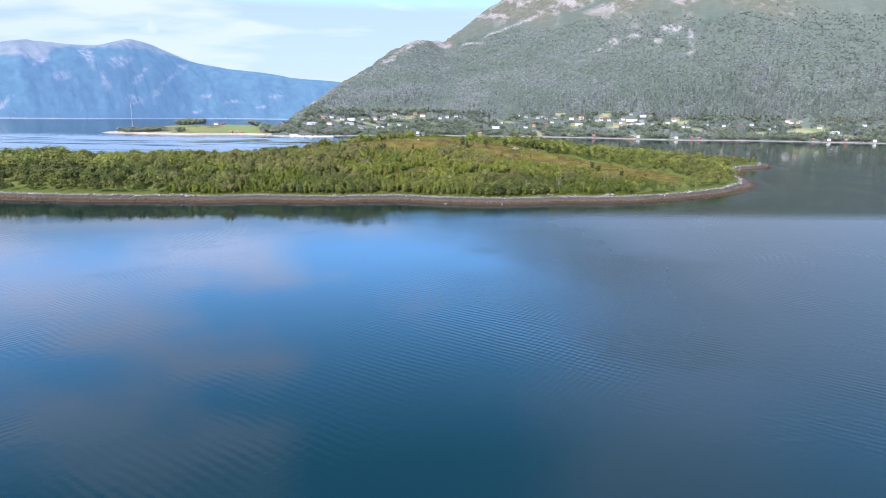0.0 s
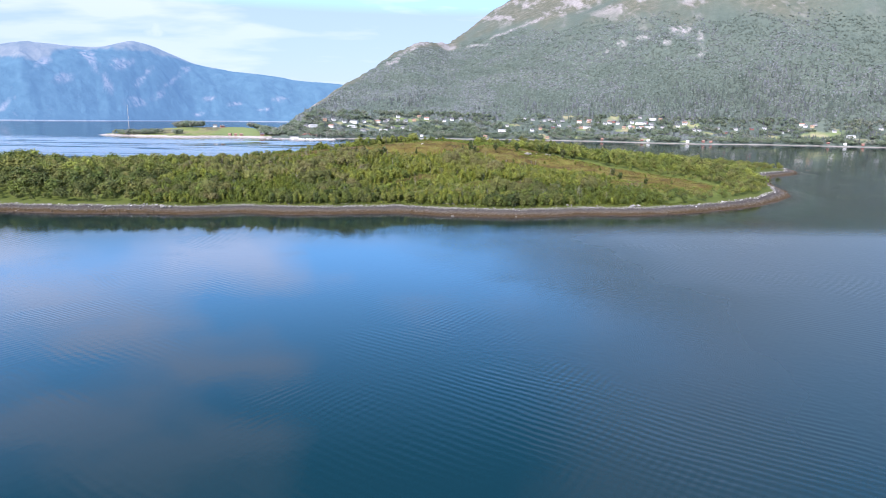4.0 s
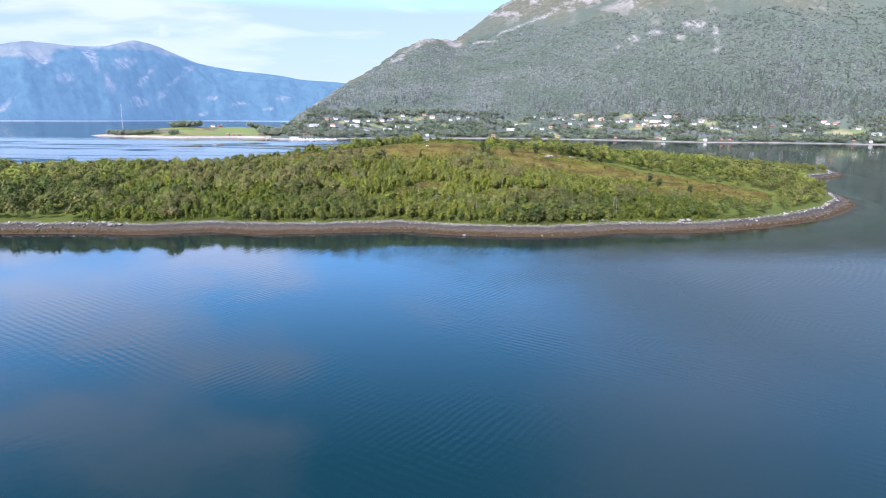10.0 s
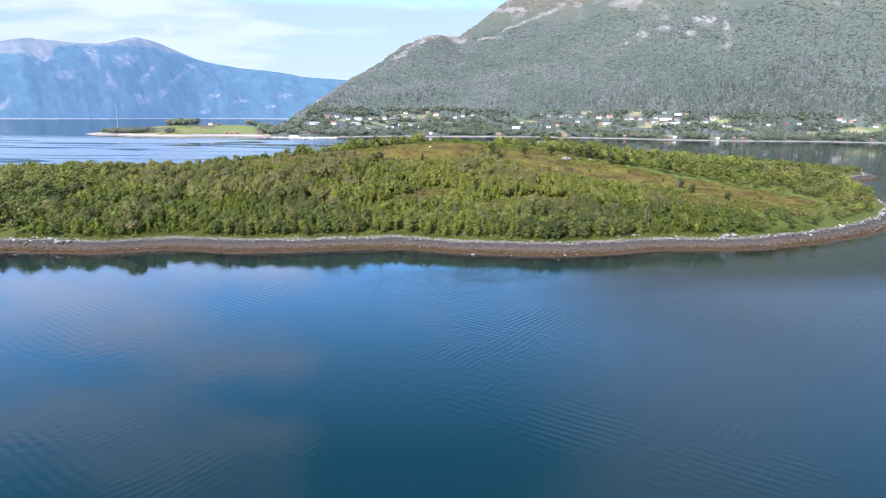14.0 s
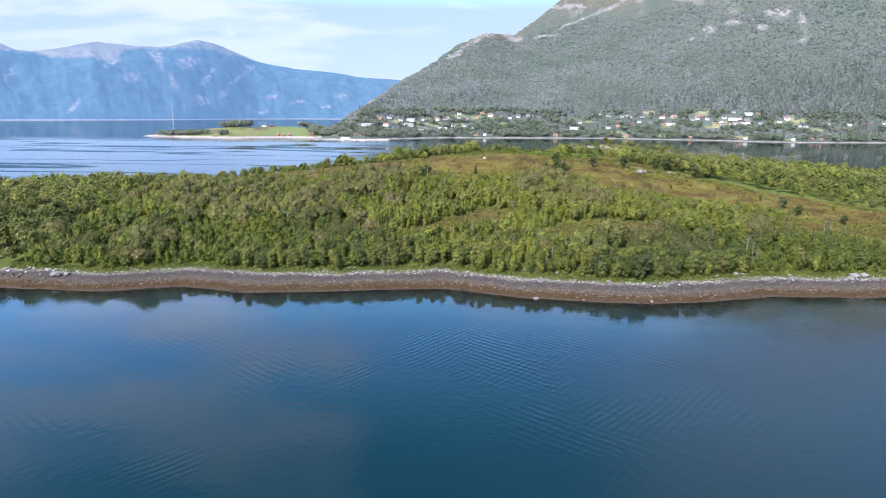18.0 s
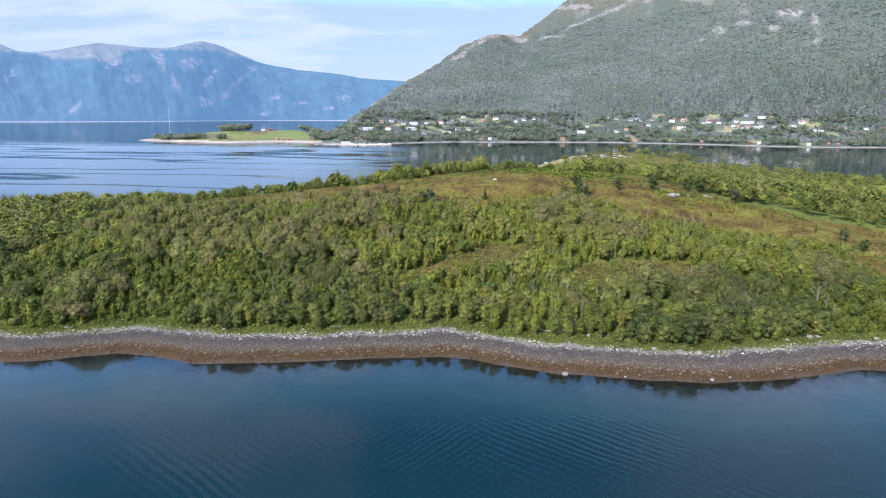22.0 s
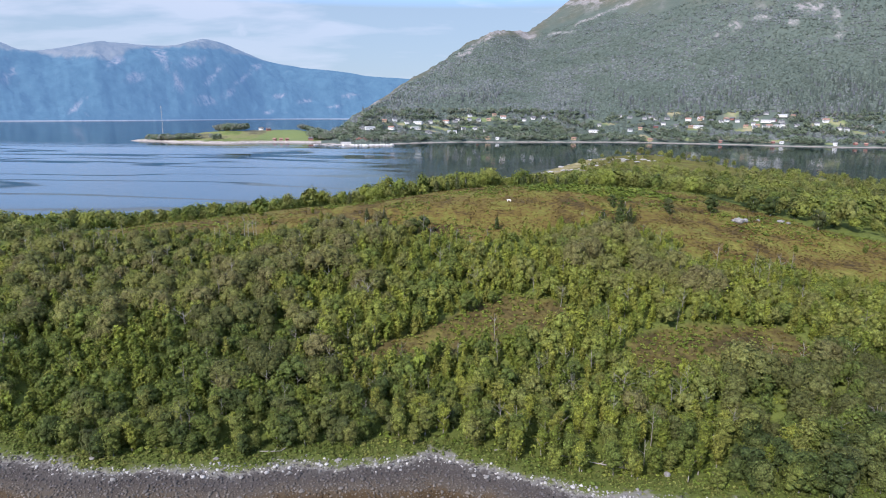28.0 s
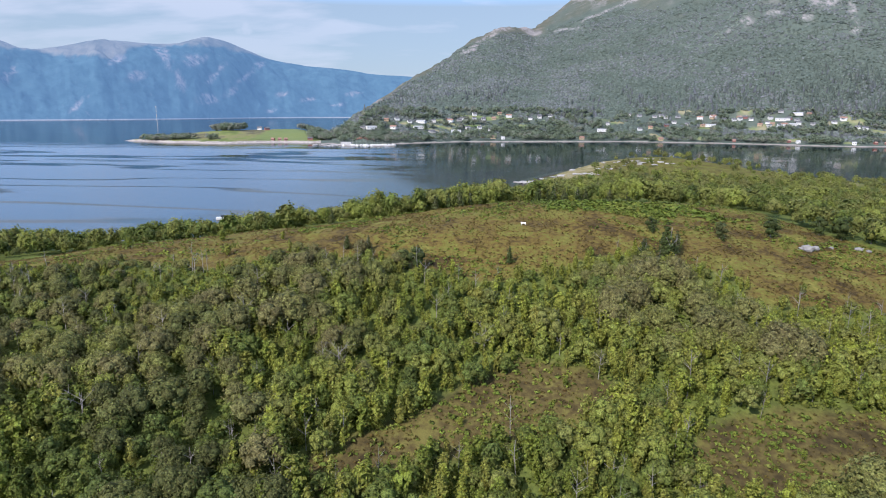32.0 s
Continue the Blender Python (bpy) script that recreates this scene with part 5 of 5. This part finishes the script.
# single stones of the shingle that can be told apart
g = np.random.default_rng(83)
px, py = g.uniform(-48, 56, 2200), g.uniform(16, 46, 2200)
pd = shore_dist(px, py)
sel = np.nonzero((pd > 0.5) & (pd < 9.5))[0][:260]
pz = island_z(px[sel], py[sel])
SMALL = [boulder_mesh(40 + q) for q in range(4)]
for q, (sx_, sy_, sz_) in enumerate(zip(px[sel], py[sel], pz)):
    s_ = g.uniform(0.16, 0.34)
    part_me("stone", SMALL[q % 4], ground, m=pose(sx_, sy_, sz_ + s_ * 0.3, 0, 0, g.uniform(0, 360)) @ Matrix.Diagonal((s_ * g.uniform(0.8, 1.4), s_, s_ * g.uniform(0.7, 1.0), 1)))

# ---- where the houses of the village stand ----
WEST = [(-217, 1061), (-203, 1062), (-170, 1094), (-187, 1124), (-149, 1151), (-129, 1164), (-108, 1188), (-130, 1125), (-78, 1206), (-62, 1219), (-34, 1232), (-17, 1234), (33, 1250), (4, 1238), (75, 1252), (93, 1263), (-44, 1181), (-22, 1182), (-64, 1150), (-104, 1123), (20, 1117), (3, 1119), (-16, 1127), (206, 1207), (224, 1253), (160, 1143)]
EAST = [(292, 1293), (318, 1279), (331, 1238), (299, 1227), (279, 1225), (359, 1266), (397, 1255), (420, 1252), (406, 1219), (393, 1222), (453, 1234), (464, 1239), (481, 1226), (489, 1204), (501, 1193), (513, 1220), (526, 1206), (524, 1187), (540, 1184), (556, 1208), (549, 1194), (569, 1176), (621, 1178), (602, 1171), (636, 1135), (627, 1142), (695, 1132), (574, 1047), (626, 1052), (610, 1054), (500, 1074), (490, 1084), (411, 1109), (297, 1141)]
OUTER = [(732, 1162), (773, 1168), (834, 1150), (893, 1173), (920, 1166), (945, 1134), (956, 1092), (1040, 1117), (1057, 1111), (689, 1158), (935, 1022), (905, 1034), (880, 1052), (805, 1173), (991, 1012)]
FARM = [(-398, 1104), (-418, 1122), (-359, 1019), (-349, 1023), (-338, 1021), (-297, 1021)]

# ---- woods on the mainland ----
def slope_wood(name, label, count, seed, conifer, zmax):
    g = np.random.default_rng(seed)
    a, s = np.radians(g.uniform(-13, 50, count * 3)), g.uniform(0, 1, count * 3) ** 1.3
    r = 1090 + s * 1250
    x, y = HUB[0] + r * np.sin(a), HUB[1] + r * np.cos(a)
    z, crest, rock = main_z(x, y, True)
    patch = fbm(x / 90.0, y / 90.0, 91 + conifer, 3)
    ok = (z > 4) & (meadow(x, y) < 0.3) & (crest < g.uniform(0.1, 0.6, x.size)) & (rock < 0.4) & (z < zmax + 90 * fbm(x / 150.0, y / 150.0, 95, 3)) & ((0.6 * patch + (0.28 + 0.22 * smooth01(x, 200, 450)) * np.exp(-((z - 70) / 38) ** 2) + 0.6 * smooth01(x, 450, 820) * smooth01(-z, -230, -150) > g.uniform(0.3, 0.7, x.size)) if conifer else (patch > -0.75))
    for hx_, hy_ in WEST + EAST + OUTER + FARM:
        ok &= (np.abs(x - hx_) > 13) | (y > hy_ + 8) | (y < hy_ - 24)
    ok &= g.uniform(0, 1, x.size) < 1.35 - z / (zmax * 1.2)
    x, y, z, patch = x[ok][:count], y[ok][:count], z[ok][:count], patch[ok][:count]
    if conifer:
        t = [(np.array([(0, 0, 1), (0.2, 0, 0.1), (0.06, 0.19, 0.05), (-0.16, 0.12, 0.1), (-0.16, -0.12, 0.05), (0.06, -0.19, 0.1)]), np.array([(0, 1, 2), (0, 2, 3), (0, 3, 4), (0, 4, 5), (0, 5, 1)]))]
    else:
        t = []
        for q in range(4):
            gg = np.random.default_rng(600 + q)
            t.append((ICO_V * gg.uniform(0.36, 0.56, (12, 1)) + (0, 0, 0.3), ICO_F[[0, 1, 4, 5, 6, 10, 11, 15, 16]]))
    h = g.uniform(7, 13, x.size) if conifer else g.uniform(5.2, 8.6, x.size)
    V, F, T = merged(t, g.integers(0, len(t), x.size), x, y, z - (0.3 if conifer else 0.45 * h), h, h * (0.8 if conifer else 0.72) * g.uniform(1.1, 1.7, x.size), g.uniform(0, 6.28, x.size), np.clip(0.5 + 0.7 * patch + g.normal(size=x.size) * 0.16, 0.01, 0.999))
    tagged(new(name, mesh_np(name, V, F, M_FARSPRUCE if conifer else M_FARWOOD, attrs={"tint": T})), label, "trees", kind="stuff")


slope_wood("slope_birch_wood", "birch wood covering the mountain's foot, grey-green with painted haze", 48000, 501, 0, 370)
slope_wood("spruce_plantation", "dark spruce stands on the mountainside", 15000, 503, 1, 260)


SPRAY = [crown(171 + q, 48, wd, 0.08, 4, 0.17, "dome") for q, wd in enumerate([0.50, 0.58, 0.66])]


def valley_wood():
    """Broad trees in clumps between the farms and along the sound."""
    g = np.random.default_rng(507)
    x, y = g.uniform(-240, 1150, 16000), g.uniform(985, 1330, 16000)
    z, crest, rock = main_z(x, y, True)
    ok = (z > 1.6) & (z < 52) & (meadow(x, y) < 0.25) & (fbm(x / 42.0, y / 30.0, 58, 3) + 0.25 * (z < 9) > g.uniform(-0.35, 0.25, x.size))
    for hx_, hy_ in WEST + EAST + OUTER:
        ok &= (np.abs(x - hx_) > 10) | (y > hy_ + 8) | (y < hy_ - 17)
    x, y, z = x[ok][:2300], y[ok][:2300], z[ok][:2300]
    h = g.uniform(6, 12, x.size)
    V, F, T = merged(SPRAY, g.integers(0, len(SPRAY), x.size), x, y, z - 0.4, h, h * g.uniform(0.9, 1.3, x.size), g.uniform(0, 6.28, x.size), np.clip(0.4 + 0.5 * fbm(x / 50.0, y / 50.0, 59, 2) + g.normal(size=x.size) * 0.2, 0.01, 0.999))
    tagged(new("valley_wood", mesh_np("valley_wood", V, F, M_VALLEY, attrs={"tint": T})), "broad green trees in clumps between the village houses", "trees", kind="stuff")


valley_wood()


def spit_wood():
    g = np.random.default_rng(505)
    xs, ys = [], []
    for cx, cy, rx, ry, cnt in ((-527, 999, 46, 8, 120), (-453, 996, 8, 6, 16), (-446, 1088, 42, 26, 210), (-345, 1190, 22, 14, 30), (-268, 1060, 42, 44, 210), (-575, 1008, 10, 5, 8), (-362, 1012, 8, 5, 8)):
        a, q = g.uniform(0, 6.28, cnt), g.uniform(0, 1, cnt) ** 0.5
        xs.append(cx + rx * q * np.cos(a)); ys.append(cy + ry * q * np.sin(a))
    x, y = np.concatenate(xs), np.concatenate(ys)
    z = np.maximum(spit_z(x, y), main_z(x, y))
    ok = z > 1.5
    for hx_, hy_ in FARM:
        ok &= (np.abs(x - hx_) > 16) | (y > hy_ + 10) | (y < hy_ - 70)
    x, y, z = x[ok], y[ok], z[ok]
    h = g.uniform(6, 11, x.size) * (1 + 0.3 * (y > 1040))
    V, F, T = merged(SPRAY, g.integers(0, len(SPRAY), x.size), x, y, z - 0.3, h, h * g.uniform(0.9, 1.3, x.size), g.uniform(0, 6.28, x.size), g.uniform(0.2, 0.8, x.size))
    tagged(new("headland_wood", mesh_np("headland_wood", V, F, M_VALLEY, attrs={"tint": T})), "dark groves of trees on the headland", "trees", kind="stuff")


spit_wood()

# ---- the village ----
M_WHITE = plain("white_boards", (0.42, 0.42, 0.40), (0.55, 0.55, 0.53), 0.9, 0.7, 0.1)
M_RED = plain("barn_red_boards", (0.15, 0.062, 0.052), (0.22, 0.088, 0.074), 0.9, 0.75, 0.1)
M_OCHRE = plain("ochre_boards", (0.26, 0.20, 0.12), (0.36, 0.28, 0.18), 0.9, 0.75, 0.1)
M_GREY = plain("grey_boards", (0.22, 0.22, 0.22), (0.34, 0.34, 0.33), 0.9, 0.75, 0.1)
M_SLATE = plain("slate_roof", (0.055, 0.055, 0.06), (0.11, 0.11, 0.115), 1.3, 0.6, 0.2)
M_TILE = plain("weathered_tile_roof", (0.18, 0.10, 0.075), (0.27, 0.16, 0.12), 1.3, 0.8, 0.2)
M_PALEROOF = plain("pale_sheet_roof", (0.26, 0.26, 0.26), (0.38, 0.38, 0.37), 1.0, 0.5, 0.1)
M_PANE = plain("window_glass", (0.02, 0.025, 0.03), (0.04, 0.05, 0.06), 2.0, 0.1, 0.0)
M_CONC = plain("quay_concrete", (0.24, 0.23, 0.22), (0.36, 0.35, 0.33), 0.5, 0.85, 0.2)
WINDOW = bm_mesh("window", (lambda b: (box(b, 0, 0, 0, 1.3, 0.12, 1.3), b)[1])(bmesh.new()), M_PANE)


def house_kind(w, dpt, eave, rise, wall_mat, roof_mat):
    bm = bmesh.new()
    box(bm, 0, 0, eave / 2 - 0.7, w, dpt, eave + 1.4)
    for sgn in (-1, 1):      # gables
        vs = [bm.verts.new((sgn * w / 2, -dpt / 2, eave)), bm.verts.new((sgn * w / 2, dpt / 2, eave)), bm.verts.new((sgn * w / 2, 0, eave + rise))]
        bm.faces.new(vs)
    walls = bm_mesh("wall", bm, wall_mat)
    bm = bmesh.new()
    o, th = 0.55, 0.28
    for sgn in (-1, 1):
        a = [(-w / 2 - o, sgn * (dpt / 2 + o), eave - rise * o * 2 / dpt), (w / 2 + o, sgn * (dpt / 2 + o), eave - rise * o * 2 / dpt), (w / 2 + o, 0, eave + rise), (-w / 2 - o, 0, eave + rise)]
        lo, hi = [bm.verts.new(p) for p in a], [bm.verts.new((p[0], p[1], p[2] + th)) for p in a]
        bm.faces.new(hi); bm.faces.new(lo[::-1])
        for q in range(4):
            bm.faces.new((lo[q], lo[(q + 1) % 4], hi[(q + 1) % 4], hi[q]))
    roof = bm_mesh("roof", bm, roof_mat)
    bm = bmesh.new(); box(bm, w * 0.18, 0, eave + rise + 0.4, 0.8, 0.8, 1.5); box(bm, w * 0.18, 0, eave + rise + 1.2, 1.0, 1.0, 0.16)
    return walls, roof, bm_mesh("chimney", bm, M_GREY), w, dpt, eave


KINDS = {"w": house_kind(11, 8, 4.6, 2.6, M_WHITE, M_SLATE), "W": house_kind(15, 9, 5.2, 2.8, M_WHITE, M_TILE), "r": house_kind(11, 8, 4.0, 2.4, M_RED, M_SLATE), "o": house_kind(11, 8, 4.2, 2.4, M_OCHRE, M_TILE),
         "g": house_kind(12, 8, 4.0, 2.2, M_GREY, M_SLATE), "L": house_kind(24, 11, 5.0, 1.8, M_WHITE, M_PALEROOF), "b": house_kind(8, 6.5, 3.2, 2.4, M_WHITE, M_PALEROOF), "R": house_kind(7, 6, 2.8, 2.2, M_RED, M_TILE)}
SAY = {"w": "white boarded house with a dark roof", "W": "long white house with a tiled roof", "r": "red boarded house with a dark roof", "o": "ochre boarded house with a tiled roof", "g": "grey house with a dark roof",
       "L": "large pale building with a flat-pitched roof", "b": "small white boathouse at the shore", "R": "small red boathouse at the shore"}


def house(k, x, y):
    walls, roof, chim, w, dpt, eave = KINDS[k]
    z0 = float(np.maximum(main_z(np.array([x]), np.array([y])), spit_z(np.array([x]), np.array([y])))[0])
    t = new("boathouse" if k in "bR" else "house")
    t.matrix_basis = pose(x, y, max(z0, 0.8) + 0.5, 0, 0, 25 * math.sin(x * 12.9 + y * 4.1) - math.degrees(math.atan2(x, 1100)) * 0.6) @ Matrix.Diagonal((0.72, 0.72, 0.72, 1))
    tagged(t, SAY[k] + (" among the trees" if k not in "bR" else ""), "boathouse" if k in "bR" else "house", "village across the sound")
    part_me("wall", walls, t)
    top = part_me("roof", roof, t)
    if k not in "bRL":
        part_me("chimney", chim, top)
    for q in range(4 if w > 10 else 2):
        part_me("window", WINDOW, t, m=pose(-w / 2 + w * (q + 0.5) / (4 if w > 10 else 2), -dpt / 2, eave * 0.55))


for k, q in zip("gLWowLwLWgwwWowwwwLgboRLwo", WEST):
    house(k, *q)
for k, q in zip("ggrowgWWLowowowwLWLLggWwwwrbRRbRRo", EAST):
    house(k, *q)
for k, q in zip("wrwWgwLwgwRbRwb", OUTER):
    house(k, *q)
for k, q in zip("rwRRRr", FARM):
    house(k, *q)
for q in range(5):
    house("R", -214 + 6.5 * q, 992 + 1.5 * (q % 2))


# smaller houses and sheds between them
g = np.random.default_rng(91)
for q, (hx_, hy_) in enumerate(WEST[4:20] + EAST[:24] + OUTER[:9]):
    if g.uniform() < 0.8:
        house("wowgwrw"[q % 7], hx_ + g.choice((-1, 1)) * g.uniform(14, 24), hy_ + g.uniform(-14, 16))


def quay():
    t = new("quay")
    tagged(t, "pale concrete quay with a stone breakwater", "quay")
    bm = bmesh.new(); box(bm, -195, 946, 0.3, 100, 9, 1.8); box(bm, -152, 952, 0.3, 9, 28, 1.8)
    part("deck", bm, M_CONC, t)
    bm = bmesh.new(); box(bm, -222, 954, 3.2, 16, 7, 3.4)
    part("shed", bm, M_GREY, t)


quay()
BREAK = boulder_mesh(61, plain("breakwater_rock", (0.20, 0.19, 0.18), (0.42, 0.40, 0.38), 0.6, 0.85, 0.4, 0.2))
g = np.random.default_rng(93)
for q in range(60):
    b = new("boulder", BREAK)
    s_ = g.uniform(1.0, 2.3)
    b.matrix_basis = pose(-268 + 118 * q / 59 + g.uniform(-2, 2), 938 + 6 * math.sin(q * 0.35) + g.uniform(-2.5, 2.5), s_ * 0.25, 0, 0, g.uniform(0, 360)) @ Matrix.Diagonal((s_ * 1.3, s_, s_ * 0.8, 1))
    tagged(b, "pale blasted rock heaped along the breakwater", "boulder", "rocks of the breakwater")


def sail_boat(x, y, s, turn, mast=True):
    t = new("boat")
    t.matrix_basis = pose(x, y, 0.0, 0, 0, turn) @ Matrix.Diagonal((s, s, s, 1))
    tagged(t, "small white motor boat lying on the water" if not mast else "white sailing boat moored at the quay", "boat")
    bm = bmesh.new()
    secs = [(-3.2, 0.95, 0.8), (-1.5, 1.2, 0.8), (0.6, 1.2, 0.9), (2.2, 0.75, 1.0), (3.4, 0.05, 1.15)]
    rings = [[bm.verts.new((px, -w, h)), bm.verts.new((px, -w * 0.7, -0.25)), bm.verts.new((px, w * 0.7, -0.25)), bm.verts.new((px, w, h))] for px, w, h in secs]
    for a, b in zip(rings, rings[1:]):
        for q in range(3):
            bm.faces.new((a[q], b[q], b[q + 1], a[q + 1]))
        bm.faces.new((a[3], b[3], b[0], a[0]))
    bm.faces.new(rings[0])
    part("hull", bm, M_WHITE, t)
    bm = bmesh.new(); vs = box(bm, -0.2, 0, 1.25, 2.6, 1.5, 0.9)
    for v in vs:
        if v.co.z > 1.3:
            v.co.x = v.co.x * 0.75 - 0.1; v.co.y *= 0.85
    part("cabin", bm, M_PANE if not mast else M_WHITE, t)
    if mast:
        bm = bmesh.new(); bmesh.ops.create_cone(bm, cap_ends=True, segments=8, radius1=0.07, radius2=0.04, depth=9.0, matrix=Matrix.Translation((0.4, 0, 5.2)))
        part("mast", bm, M_CONC, t)


sail_boat(-134, 290, 1.3, 12, False)
for q, (px, py) in enumerate([(-188, 935), (-178, 936), (-168, 935), (-208, 934), (-222, 934)] + [(-212 + 5.2 * i, 941 - 4 * (i % 3) + 2.1 * max(i - 6, 0)) for i in range(13)]):
    sail_boat(px, py, 1.5, 85 + 4 * q)


def mast(x, y, h):
    z0 = float(spit_z(np.array([x]), np.array([y]))[0])
    t = new("radio_mast")
    t.matrix_basis = pose(x, y, max(z0, 0.5))
    tagged(t, "tall thin grey lattice mast on the headland", "mast")
    for q in range(3):
        a = q * 2.094
        bm = bmesh.new(); bmesh.ops.create_cone(bm, cap_ends=True, segments=6, radius1=0.12, radius2=0.1, depth=h, matrix=Matrix.Translation((math.cos(a) * 0.5, math.sin(a) * 0.5, h / 2)))
        part("leg", bm, M_CONC, t)
    for q in range(16):
        bm = bmesh.new(); box(bm, 0, 0, h * (q + 0.5) / 16, 1.0, 0.06, 0.06); box(bm, 0, 0, h * (q + 0.5) / 16, 0.06, 1.0, 0.06)
        part("brace", bm, M_CONC, t)


mast(-548, 1008, 56)
